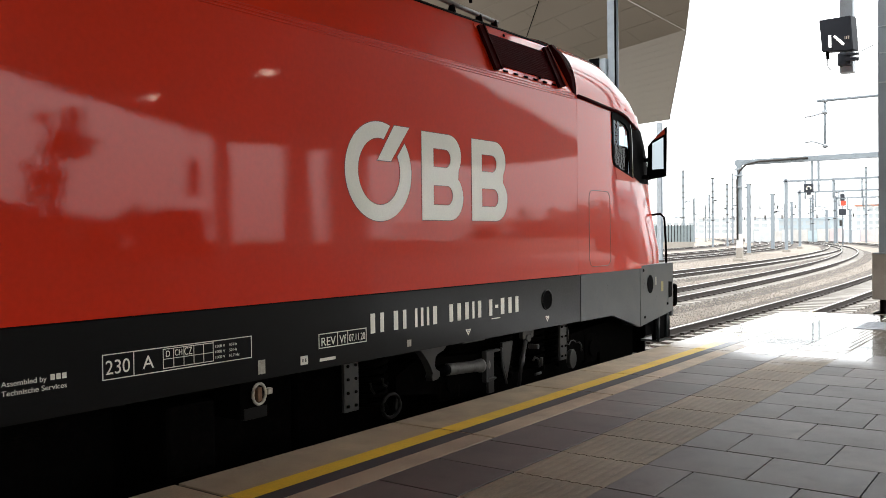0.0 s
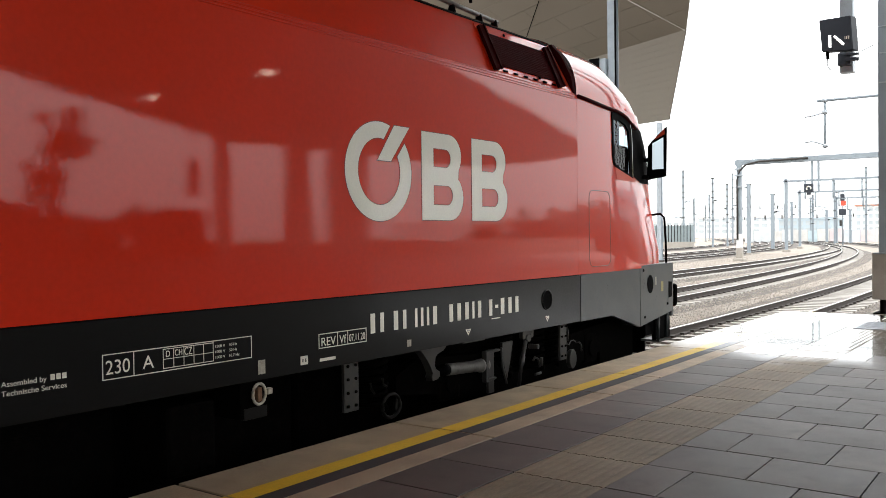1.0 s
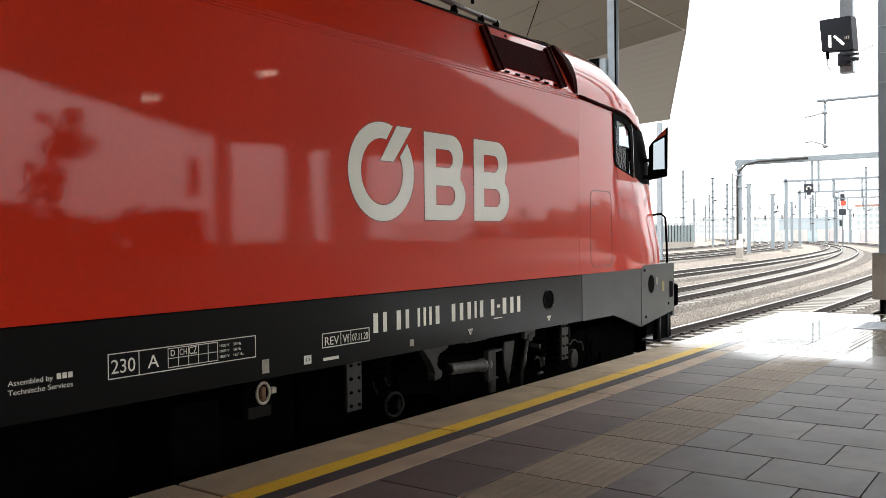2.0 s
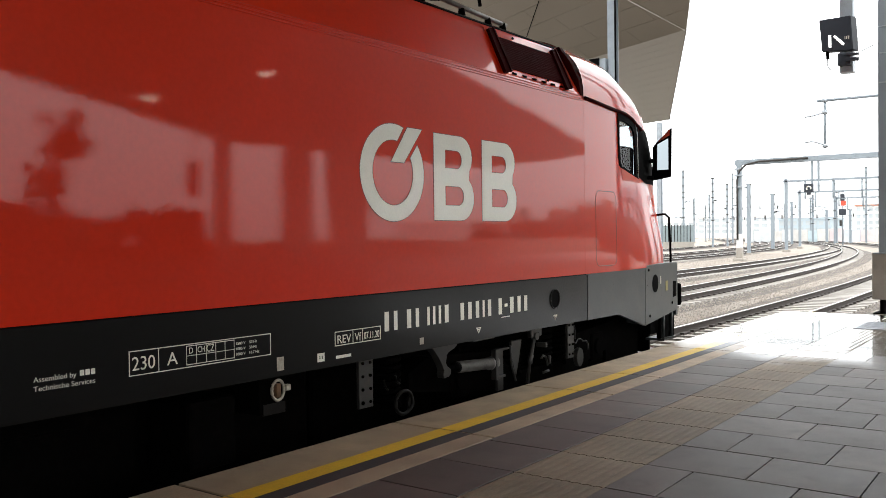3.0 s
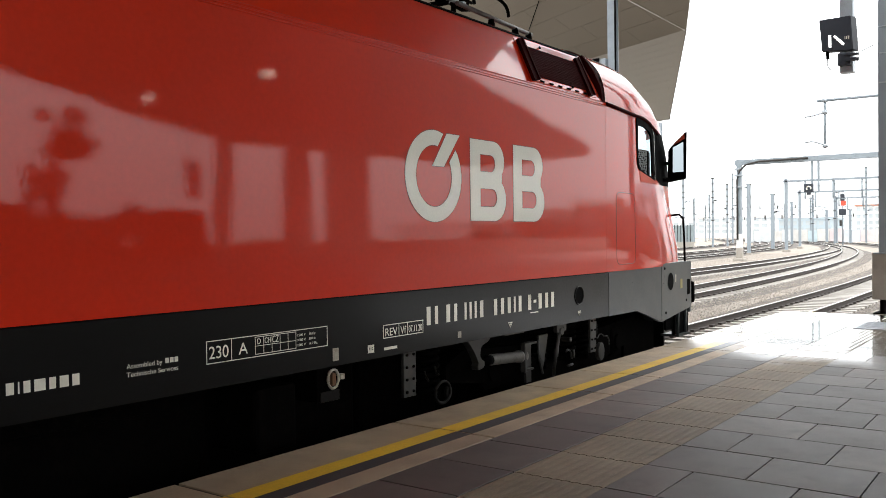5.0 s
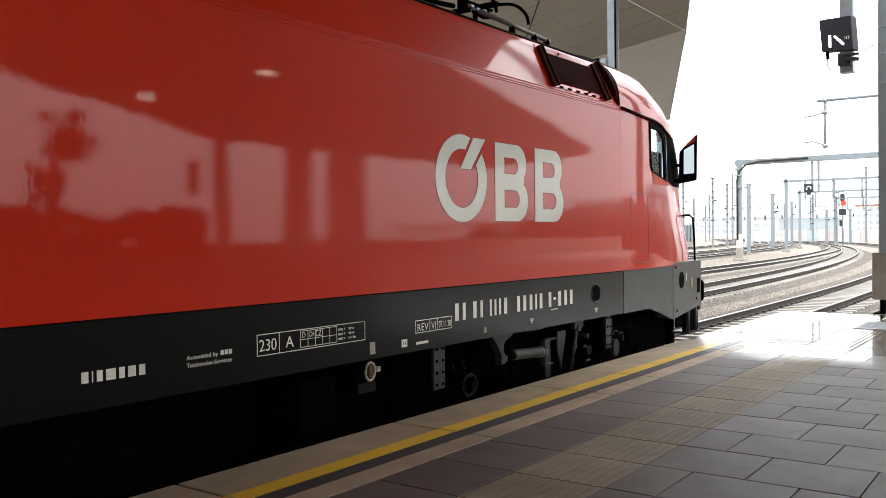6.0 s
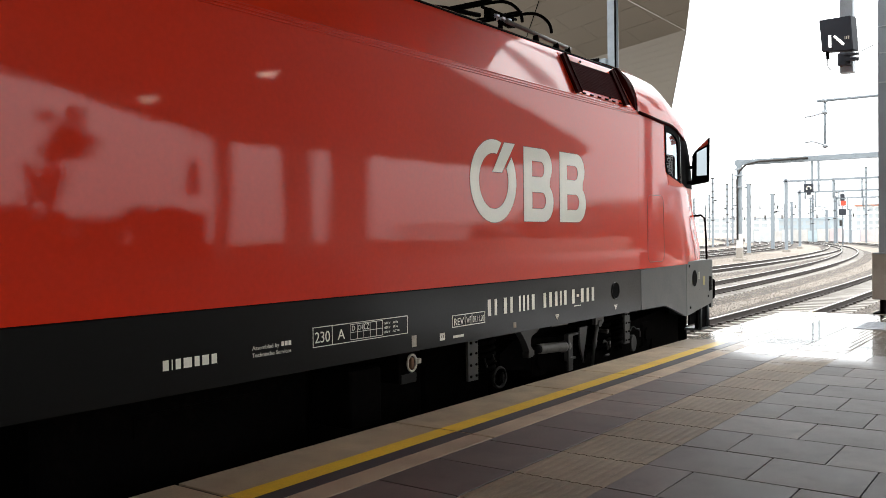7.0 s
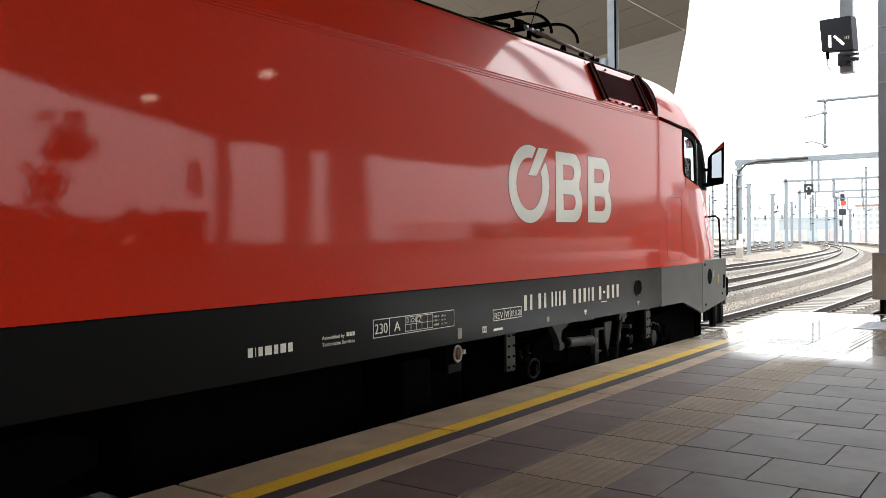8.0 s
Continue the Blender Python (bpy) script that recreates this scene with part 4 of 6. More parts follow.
loco = thing("locomotive", "red electric locomotive with dark grey frame and cream emblem", "locomotive", at=LOCO_BASE)


def lpart(name, bm, material, label="", parent=None):
    """A part given in the place's own metres, where the locomotive stands at the start."""
    ob = part(name, bm, material, parent or loco, label)
    if parent is None:
        ob.matrix_parent_inverse = Matrix.Translation(-LOCO_BASE)
    return ob


SEAM_Y = 8.85
# height, half width, front end of the shell
PROFILE = [(0.965, 1.451, 12.20), (1.2, 1.451, 12.24), (1.55, 1.451, 12.15), (1.98, 1.451, 12.04), (2.12, 1.451, 11.92), (2.4, 1.451, 11.83), (2.63, 1.451, 11.74), (2.88, 1.451, 11.59),
           (2.96, 1.451, 11.54), (3.0, 1.451, 11.50), (3.03, 1.436, 11.46), (3.15, 1.385, 11.38), (3.3, 1.322, 11.30), (3.45, 1.258, 11.20), (3.54, 1.215, 11.10),
           (3.585, 1.17, 10.98), (3.64, 1.07, 10.75), (3.70, 0.90, 10.4), (3.76, 0.65, 9.9), (3.80, 0.35, 9.3)]


def at_height(z):
    for (z0, h0, f0), (z1, h1, f1) in zip(PROFILE, PROFILE[1:]):
        if z <= z1:
            k = (z - z0) / (z1 - z0)
            return h0 + (h1 - h0) * k, f0 + (f1 - f0) * k + 0.08 + 0.12 * min(1.0, max(0.0, (2.95 - z) / 0.6))
    return PROFILE[-1][1:]


N_TAPER, N_CORNER = 30, 14


def taper(d, z):
    """How far the cab's side has drawn in, d metres ahead of the seam: little at first, less near the frame."""
    k = min(1.0, max(0.0, (z - 1.0) / 1.1))
    return (0.65 + 0.35 * k * k * (3 - 2 * k)) * (0.02 * d + 0.014 * d ** 3)


def plan(z):
    """Half outline (x inward from the axis, y) of the shell at a height: straight side, taper, rounded corner."""
    h, yf = at_height(z)
    y1 = max(SEAM_Y + 0.05, yf - 0.6 - 0.4 * min(1.0, max(0.0, (z - 1.95) / 0.2)) - 0.25 * min(1.0, max(0.0, (z - 2.2) / 0.6)))
    pts = [(h, MID_Y), (h, 6.0), (h, SEAM_Y - 0.02)]
    for i in range(N_TAPER + 1):
        y = SEAM_Y + (y1 - SEAM_Y) * i / N_TAPER
        pts.append((max(0.05, h - taper(y - SEAM_Y, z)), y))
    w = pts[-1][0]
    for i in range(1, N_CORNER + 1):
        a = math.pi / 2 * i / N_CORNER
        pts.append((w * math.cos(a) ** 0.62, y1 + (yf - y1) * math.sin(a) ** 1.0))
    return pts


def shell_x(z, y):
    """The near side of the shell, at a height and a place along it."""
    p = plan(z)
    for (x0, y0), (x1, y1) in zip(p, p[1:]):
        if y <= y1:
            return MID_X + x0 + (x1 - x0) * (y - y0) / (y1 - y0)
    return MID_X


ZS = [0.965, 1.2, 1.5, 1.8, 2.0, 2.12] + [2.16 + 0.02 * k for k in range(40)] + [2.965, 3.0, 3.03, 3.1, 3.2, 3.3, 3.4, 3.48, 3.54, 3.585, 3.64, 3.70, 3.76, 3.80]
WIN = (2.2, 3.03)
# side window, glass edge and outer edge of its frame, in (y, z)
PANE = [(9.86, 2.84), (9.98, 2.848), (10.12, 2.845), (10.30, 2.815), (10.42, 2.75), (10.46, 2.55), (10.49, 2.20), (10.36, 2.21), (10.20, 2.232), (10.05, 2.258), (9.95, 2.276), (9.875, 2.35), (9.86, 2.57)]
FRAME = [(9.81, 2.932), (9.98, 2.942), (10.14, 2.935), (10.38, 2.905), (10.58, 2.84), (10.62, 2.29), (10.62, 2.155), (10.36, 2.19), (10.195, 2.213), (10.04, 2.24), (9.91, 2.262), (9.845, 2.34), (9.828, 2.54)]


def inside(y, z, poly):
    hit = False
    for (y0, z0), (y1, z1) in zip(poly, poly[1:] + poly[:1]):
        if (z0 > z) != (z1 > z) and y < y0 + (y1 - y0) * (z - z0) / (z1 - z0):
            hit = not hit
    return hit



def body_shell():
    bm = B()
    rings = []
    for z in ZS:
        p = plan(z)
        near = [(MID_X + x, y) for x, y in p]
        far = [(MID_X - x, y) for x, y in p[:-1]][::-1]
        front = near + far
        back = [(x, 2 * MID_Y - y) for x, y in front[1:-1]][::-1]
        rings.append([bm.verts.new((x, y, z)) for x, y in front + back])
    m = len(rings[0])
    n_half = len(plan(1.0))
    c0 = 3 + N_TAPER + 7
    last = 2 * (n_half - 1) - 1
    for i in range(len(ZS) - 1):
        z = (ZS[i] + ZS[i + 1]) / 2
        row = plan(z)
        for k in range(m):
            j = k if k < n_half - 1 else last - k
            if z > 3.0 and 2 <= j < n_half - 1:
                continue
            if WIN[0] < z < WIN[1] and c0 + (2 if z > 2.9 else 0) <= j < n_half - 1:
                continue
            if 2 < j < n_half - 1 and inside(10.17 + ((row[j][1] + row[j + 1][1]) / 2 - 10.17) * 0.93, 2.55 + (z - 2.55) * 0.93, PANE):
                continue
            f = bm.faces.new((rings[i][k], rings[i][(k + 1) % m], rings[i + 1][(k + 1) % m], rings[i + 1][k]))
            f.smooth = True
    bm.faces.new(rings[-1])
    bm.faces.new(rings[0][::-1])
    # a hard crease at the seam and under the roof shoulder
    for e in bm.edges:
        a, b = e.verts
        if abs(a.co.z - b.co.z) < 1e-6 and (abs(a.co.z - 3.0) < 0.002 or abs(a.co.z - 3.03) < 0.002):
            e.smooth = False
        if abs(a.co.y - SEAM_Y) < 0.03 and abs(b.co.y - SEAM_Y) < 0.03 and abs(a.co.z - b.co.z) > 1e-6:
            e.smooth = False
    return lpart("body_shell", bm, RED)


body_shell()


def cab_roof():
    """The moulded cab roof: a dome that falls from the roof section to the windscreen."""
    y0, y1 = SEAM_Y - 0.02, at_height(3.0)[1]
    nv, nt = 34, 40
    bm = B()
    g = []
    for i in range(nv):
        v = i / nv
        y = y0 + (y1 - y0) * v
        half = shell_x(2.999, y) - MID_X
        rise = 0.84 * (1 - v ** 2.6) ** 0.5
        eave = 2.99 - 0.17 * max(0.0, min(1.0, (y - 9.9) / 0.9))
        row = []
        for k in range(nt + 1):
            a = math.pi * k / nt
            c, sn = math.cos(a), math.sin(a)
            row.append(bm.verts.new((MID_X + half * math.copysign(abs(c) ** (2 / 2.6), c), y, eave + rise * max(0.0, sn) ** (2 / 2.6))))
        g.append(row)
    tip = bm.verts.new((MID_X, y1, 2.82))
    for r0, r1 in zip(g, g[1:]):
        for k in range(nt):
            mid = (r0[k].co + r1[k + 1].co) / 2
            if mid.y > 10.85 and mid.z < 3.14 and abs(mid.x - MID_X) < 0.9:
                continue
            bm.faces.new((r0[k], r0[k + 1], r1[k + 1], r1[k])).smooth = True
    for k in range(nt):
        if abs(g[-1][k].co.x - MID_X) < 0.9:
            continue
        bm.faces.new((g[-1][k], g[-1][k + 1], tip)).smooth = True
    lpart("cab_roof", bm, RED, "glossy red domed roof over the cab")


cab_roof()


def skin(y0, y1, z0, z1, out, ny=6, nz=6, shape=None, thick=0.0):
    """A sheet that follows the shell's near side, set out from it."""
    bm = B()
    g = []
    for i in range(nz + 1):
        row = []
        for j in range(ny + 1):
            y, z = y0 + (y1 - y0) * j / ny, z0 + (z1 - z0) * i / nz
            if shape:
                y, z = shape(j / ny, i / nz)
            row.append(bm.verts.new((shell_x(z, y) + out, y, z)))
        g.append(row)
    for r0, r1 in zip(g, g[1:]):
        for j in range(ny):
            bm.faces.new((r0[j], r0[j + 1], r1[j + 1], r1[j])).smooth = True
    return bm


def stroke(points, out, r, sides=6):
    """A thin line laid along the shell through (y, z) places."""
    bm = B()
    tube(bm, [(shell_x(z, y) + out, y, z) for y, z in points], r, sides)
    return bm


def cab():
    # side window: frame of black, pane of glass
    def ring_sheet(i0, i1, z0, z1, out):
        bm = B()
        zs = [z0 + (z1 - z0) * k / 8 for k in range(9)]
        g = []
        for z in zs:
            p = plan(z)
            g.append([bm.verts.new((MID_X + p[i][0] + out, p[i][1] + out * 0.3, z)) for i in range(i0, i1 + 1)])
        for r0, r1 in zip(g, g[1:]):
            for j in range(len(r0) - 1):
                bm.faces.new((r0[j], r0[j + 1], r1[j + 1], r1[j])).smooth = True
        return bm
    n_half = len(plan(1.0))

    def both(name, make, material, label=""):
        for sx in (1, -1):
            bm = make()
            if sx < 0:
                for v in bm.verts:
                    v.co.x = 2 * MID_X - v.co.x
            lpart(name, bm, material, label)

    c0 = 3 + N_TAPER + 5
    both("cab_window", lambda: skin(9.82, 10.56, 2.15, 2.90, -0.014, 14, 8), GLASS, "tinted glass side window of the cab")
    both("windscreen", lambda: ring_sheet(c0 + 3, n_half - 1, WIN[0] - 0.01, WIN[1], -0.006), GLASS, "dark glass windscreen")

    def frame_ring():
        bm = B()
        rows = []
        for poly, out in ((FRAME, 0.0), (FRAME, 0.012), (PANE, 0.012), (PANE, -0.016)):
            rows.append([bm.verts.new((shell_x(z, y) + out, y, z)) for y, z in poly])
        for r0, r1 in zip(rows, rows[1:]):
            for j in range(len(PANE)):
                k = (j + 1) % len(PANE)
                bm.faces.new((r0[j], r0[k], r1[k], r1[j]))
        return bm
    both("window_frame", frame_ring, BLACK, "thick black frame round the cab window")

    def pillar(u, v):
        k = min(1.0, u / 0.35)
        z = (2.185 - 0.07 * k) + v * ((2.876 - 0.06 * k) - (2.185 - 0.07 * k))
        return 10.61 + u * (at_height(z)[1] - 0.34 - 10.61), z
    both("window_surround", lambda: skin(0, 1, 0, 1, 0.008, 18, 12, pillar), BLACK, "black pillar between the cab windows")
    for z0, z1 in ((2.115, WIN[0]),):
        lpart("window_surround", ring_sheet(c0 + 2, n_half - 1, z0, z1, 0.006), BLACK, "black surround of the cab windows")
    lpart("pillar_strip", stroke([(10.46, 2.85), (10.52, 2.78), (10.555, 2.6), (10.57, 2.4), (10.58, 2.17)], 0.016, 0.007), SILVER, "pale strip along the window pillar")
    # red corner under the window
    def corner(u, v):
        y = 9.93 + u * 0.83
        top = 2.262 - 0.107 * u
        return y + (1 - v) * 0.05 * (1 - u), 2.108 + v * (top - 2.108)
    lpart("corner_panel", skin(0, 1, 0, 1, 0.006, 16, 3, corner), BRIGHT_RED, "matt bright red triangle under the window")
    # interior
    bm = B()
    box(bm, MID_X - 1.36, MID_X + 1.36, 9.3, 9.36, 0.97, 2.99)
    lpart("cab_bulkhead", bm, UNDER, "dark rear wall of the cab")
    bm = B()
    box(bm, MID_X - 1.0, MID_X + 1.13, 10.66, 11.0, 1.0, 2.62, 0.05)
    lpart("driver_desk", bm, UNDER, "dark driver's desk")
    bm = B()
    box(bm, MID_X - 1.25, MID_X - 0.45, 9.6, 11.2, 0.97, 2.62, 0.03)
    lpart("cab_cabinet", bm, BLACK, "dark equipment cabinet in the cab")
    bm = B()
    box(bm, MID_X - 1.2, MID_X + 1.2, 9.36, 10.9, 3.06, 3.09)
    lpart("cab_ceiling", bm, UNDER)
    # gutter above the cab
    g = [(8.85, 3.0), (9.216, 2.984), (9.542, 2.966), (9.793, 2.957), (9.945, 2.957), (10.096, 2.947), (10.22, 2.932), (10.33, 2.916), (10.42, 2.89), (10.503, 2.861), (10.631, 2.828), (10.705, 2.812)]
    lpart("gutter", stroke(g, 0.012, 0.022, 8), DARK_RED, "dark drip rail over the cab")


cab()


def shoulder_lines():
    for z in (2.963, 2.986, 3.014):
        lpart("rain_strip", stroke([(y, z) for y in (-2.0, 0.0, 2.0, 4.0, 6.0, 7.5, 8.8)], 0.0, 0.007 if z < 3.0 else 0.010, 10), RED, "thin red rain strip")
    lpart("roof_edge", stroke([(y, 3.566) for y in (-2.0, 2.0, 6.0, 8.6)], 0.0, 0.016), BLACK, "dark roof edge seal")
    for y, z0, z1 in ((SEAM_Y, 0.97, 2.98),):
        lpart("panel_seam", stroke([(y - 0.012, z0), (y - 0.012, (z0 + z1) / 2), (y - 0.012, z1)], -0.001, 0.002), RED)


shoulder_lines()


def shoulder_point(y, k, out):
    """A point on the roof shoulder: k from 0 (below) to 1 (above)."""
    a, b = Vector((SIDE - 0.012, y, 3.03)), Vector((MID_X + 1.215, y, 3.54))
    n = Vector((b.z - a.z, 0, a.x - b.x)).normalized()
    return a.lerp(b, k) + n * out


def vent():
    base_y0, base_y1 = 7.18, 8.40
    plate = B()
    slab(plate, [shoulder_point(base_y0 - 0.10, 0.03, 0.002), shoulder_point(base_y1 + 0.24, 0.03, 0.002), shoulder_point(base_y1 + 0.24, 0.97, 0.002), shoulder_point(base_y0 - 0.10, 0.97, 0.002)], (1, 0, 0.45), 0.004)
    v = lpart("roof_vent", plate, RED, "red air intake on the roof shoulder")
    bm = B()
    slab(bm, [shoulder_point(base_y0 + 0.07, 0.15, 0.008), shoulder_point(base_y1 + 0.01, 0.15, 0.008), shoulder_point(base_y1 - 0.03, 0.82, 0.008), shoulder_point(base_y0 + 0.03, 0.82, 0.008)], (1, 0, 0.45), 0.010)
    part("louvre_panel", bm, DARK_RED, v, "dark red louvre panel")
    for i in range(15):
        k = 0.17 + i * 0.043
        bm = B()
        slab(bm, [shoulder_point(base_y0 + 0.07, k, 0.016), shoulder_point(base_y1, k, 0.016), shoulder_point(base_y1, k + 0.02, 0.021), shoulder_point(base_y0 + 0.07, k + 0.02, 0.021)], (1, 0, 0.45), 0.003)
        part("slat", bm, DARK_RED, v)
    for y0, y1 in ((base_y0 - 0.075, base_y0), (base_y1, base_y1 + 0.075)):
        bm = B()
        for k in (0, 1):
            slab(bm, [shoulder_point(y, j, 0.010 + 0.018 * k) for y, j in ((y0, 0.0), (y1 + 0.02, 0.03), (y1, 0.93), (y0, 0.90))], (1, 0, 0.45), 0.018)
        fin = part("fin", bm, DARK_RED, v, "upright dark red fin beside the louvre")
        bm = B()
        slab(bm, [shoulder_point(y, j, 0.030) for y, j in ((y1 + 0.02, 0.03), (y1 + 0.045, 0.03), (y1 + 0.022, 0.93), (y1, 0.93))], (1, 0, 0.45), 0.03)
        part("fin_edge", bm, DARK_RED, fin)
    # curved fin at the front end of the roof section
    bm = B()
    pts = [shoulder_point(8.78, -0.05, 0.0), shoulder_point(8.75, 0.3, 0.06), shoulder_point(8.68, 0.7, 0.075), shoulder_point(8.61, 1.03, 0.05), shoulder_point(8.62, 1.05, -0.02)]
    slab(bm, pts, (0, 1, 0), 0.07)
    part("fin", bm, DARK_RED, v)
    for i in range(6):
        bm = B()
        c = shoulder_point(base_y0 + 0.12 + i * 0.20, 0.055, 0.010)
        tube(bm, [c, c + Vector((0, 0.07, 0))], 0.011, 6)
        part("fixing_clip", bm, UNDER, v)
    for y, k in ((base_y0 + 0.42, 0.89), (base_y0 + 0.86, 0.11)):
        bm = B()
        c = shoulder_point(y, k, 0.012)
        tube(bm, [c, c + Vector((0.012, 0, 0.006))], 0.015, 8)
        part("bolt", bm, UNDER, v)


vent()


def skirt_x(y):
    return SIDE - 0.05 * max(0.0, y - SEAM_Y)


def flat_side(pts, thick, inset=0.0):
    """A plate on the frame's side through (y, z) corners."""
    bm = B()
    slab(bm, [(skirt_x(y) - thick - inset, y, z) for y, z in pts], (1, 0, 0), thick)
    return bm


def frame_parts():
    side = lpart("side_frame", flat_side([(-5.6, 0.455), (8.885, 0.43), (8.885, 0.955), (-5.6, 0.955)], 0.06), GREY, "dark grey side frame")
    bm = B()
    box(bm, SIDE - 0.05, SIDE - 0.006, -5.6, 8.88, 0.955, 0.967)
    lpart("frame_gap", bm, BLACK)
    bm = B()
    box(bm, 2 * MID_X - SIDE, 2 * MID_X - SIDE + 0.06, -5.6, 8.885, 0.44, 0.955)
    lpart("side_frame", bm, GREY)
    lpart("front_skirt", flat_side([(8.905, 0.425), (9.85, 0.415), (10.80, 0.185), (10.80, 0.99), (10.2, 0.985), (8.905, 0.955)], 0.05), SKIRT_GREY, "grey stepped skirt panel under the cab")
    # buffer box
    bm = B()
    y0, y1 = 10.806, 12.12
    pts = [(skirt_x(y0), y0), (skirt_x(y1), y1), (MID_X + 0.25, y1 + 0.05), (MID_X + 0.25, y0)]
    lo = [bm.verts.new((x, y, 0.30 if i != 0 else 0.18)) for i, (x, y) in enumerate(pts)]
    hi = [bm.verts.new((x, y, 1.0)) for x, y in pts]
    bm.faces.new(hi)
    bm.faces.new(lo[::-1])
    for i in range(4):
        j = (i + 1) % 4
        bm.faces.new((lo[i], lo[j], hi[j], hi[i]))
    bmesh.ops.bevel(bm, geom=list(bm.edges), offset=0.008, segments=2, affect='EDGES')
    bb = lpart("buffer_box", bm, LIGHT_GREY, "light grey steel buffer box")
    # openings are thin plates on the surface, black in place of the shade inside
    for (y, z, ry, rz) in ((11.19, 0.735, 0.118, 0.125), (11.98, 0.66, 0.09, 0.17)):
        bm = B()
        if y < 11.5:
            slab(bm, [(skirt_x(y + ry * math.cos(a)) + 0.0015, y + ry * math.cos(a), z + rz * math.sin(a)) for a in [k * math.tau / 20 for k in range(20)]], (1, 0, 0), 0.003)
        else:
            slab(bm, [(skirt_x(yy) + 0.0015, yy, zz) for yy, zz in ((11.945, 0.50), (12.085, 0.51), (12.09, 0.725), (11.945, 0.735))], (1, 0, 0), 0.003)
        part("opening", bm, BLACK, bb, "flat black shape painted as an opening in the box side")
    for y, z in ((10.93, 0.93), (10.97, 0.30), (11.9, 0.42)):
        bm = B()
        tube(bm, [(skirt_x(y), y, z), (skirt_x(y) + 0.008, y, z)], 0.02, 8)
        part("bolt", bm, BLACK, bb)
    for (y, z, w, h) in ((11.40, 0.77, 0.03, 0.11), (11.62, 0.68, 0.10, 0.14)):
        bm = B()
        slab(bm, [(skirt_x(yy) + 0.001, yy, zz) for yy, zz in ((y, z - h / 2), (y + w, z - h / 2), (y + w, z + h / 2), (y, z + h / 2))], (1, 0, 0), 0.002)
        part("label_plate", bm, CREAM if w < 0.05 else make_mat("faded_yellow_label", (0.35, 0.30, 0.12), 0.6), bb)
    # front beam and buffer
    bm = B()
    box(bm, MID_X - 1.27, MID_X + 1.27, 12.12, 12.20, 0.22, 1.0, 0.01)
    lpart("front_beam", bm, LIGHT_GREY)
    for sx in (1, -1):
        x = MID_X + sx * 0.875
        bm = B()
        tube(bm, [(x, 12.2, 0.51), (x, 12.62, 0.51)], [0.16, 0.13], 16)
        bf = lpart("buffer", bm, UNDER, "black buffer")
        bm = B()
        box(bm, x - 0.28, x + 0.28, 12.60, 12.70, 0.32, 0.665, 0.045)
        part("buffer_head", bm, BLACK, bf)
    # step and rail guard below the box
    bm = B()
    for y in (11.66, 12.02):
        tube(bm, [(skirt_x(y) - 0.05, y, 0.30), (skirt_x(y) - 0.05, y - 0.02, -0.10)], 0.022, 8)
    box(bm, skirt_x(11.8) - 0.30, skirt_x(11.8) - 0.02, 11.62, 12.07, -0.11, -0.08)
    lpart("step", bm, LIGHT_GREY, "steel footstep under the buffer box")
    bm = B()
    box(bm, MID_X - 0.8, MID_X + 0.8, 11.7, 11.78, -0.42, 0.30, 0.01)
    for sx in (1, -1):
        box(bm, MID_X + sx * 1.20 - 0.03, MID_X + sx * 1.20 + 0.03, 11.62, 12.16, -0.10, 0.31, 0.008)
    box(bm, MID_X - 0.85, MID_X + 0.85, 12.10, 12.16, -0.36, 0.25, 0.01)
    lpart("rail_guard", bm, BLACK, "black rail guard before the wheels")
    for y0, y1, z0 in ((11.33, 11.79, 0.0), (11.84, 12.08, -0.09)):
        bm = B()
        box(bm, MID_X + 1.17, MID_X + 1.20, y0, y1, z0, 0.32, 0.006)
        lpart("guard_plate", bm, BLACK, "black plate under the buffer box")
    # added plate that hides lit sleepers under the front and keeps it dark
    bm = B()
    box(bm, MID_X + 0.98, MID_X + 1.03, 8.9, 10.42, -0.46, 0.12, 0.01)
    lpart("light_block_plate", bm, UNDER, "dark plate added beside the wheel to hide the lit bed")
    # round hole as a flat disc, its inner shade painted black; hatch
    bm = B()
    slab(bm, [(SIDE + 0.001, 8.107 + 0.10 * math.cos(a), 0.727 + 0.10 * math.sin(a)) for a in [k * math.tau / 24 for k in range(24)]], (1, 0, 0), 0.002)
    part("round_opening", bm, BLACK, side, "flat black disc painted as a round opening in the frame")
    bm = B()
    tube(bm, [(SIDE + 0.002, 8.107 + 0.105 * math.cos(k * math.tau / 24), 0.727 + 0.105 * math.sin(k * math.tau / 24)) for k in range(25)], 0.008, 6, False)
    part("opening_rim", bm, GREY, side)
    ya, yb, za, zb, r = 9.135, 9.74, 1.045, 1.945, 0.10
    pts = []
    for cy, cz, a0 in ((yb - r, zb - r, 0), (ya + r, zb - r, 90), (ya + r, za + r, 180), (yb - r, za + r, 270)):
        for k in range(5):
            a = radians(a0 + k * 22.5)
            pts.append((cy + r * math.cos(a), cz + r * math.sin(a)))
    pts.append(pts[0])
    pts = [(a[0] + (b[0] - a[0]) * k / 4, a[1] + (b[1] - a[1]) * k / 4) for a, b in zip(pts, pts[1:]) for k in range(4)] + [pts[0]]
    lpart("hatch_outline", stroke(pts, -0.0015, 0.005, 6), OUTLINE, "round-cornered hatch seam in the cab side")
    # handrail on the buffer box
    bm = B()
    tube(bm, [(-5.02, 12.05, 1.70), (-4.86, 12.05, 1.715), (-4.80, 12.05, 1.66), (-4.785, 12.06, 1.3), (-4.78, 12.06, 1.0)], 0.017, 8)
    lpart("handrail", bm, BLACK, "thin black handrail")
    bm = B()
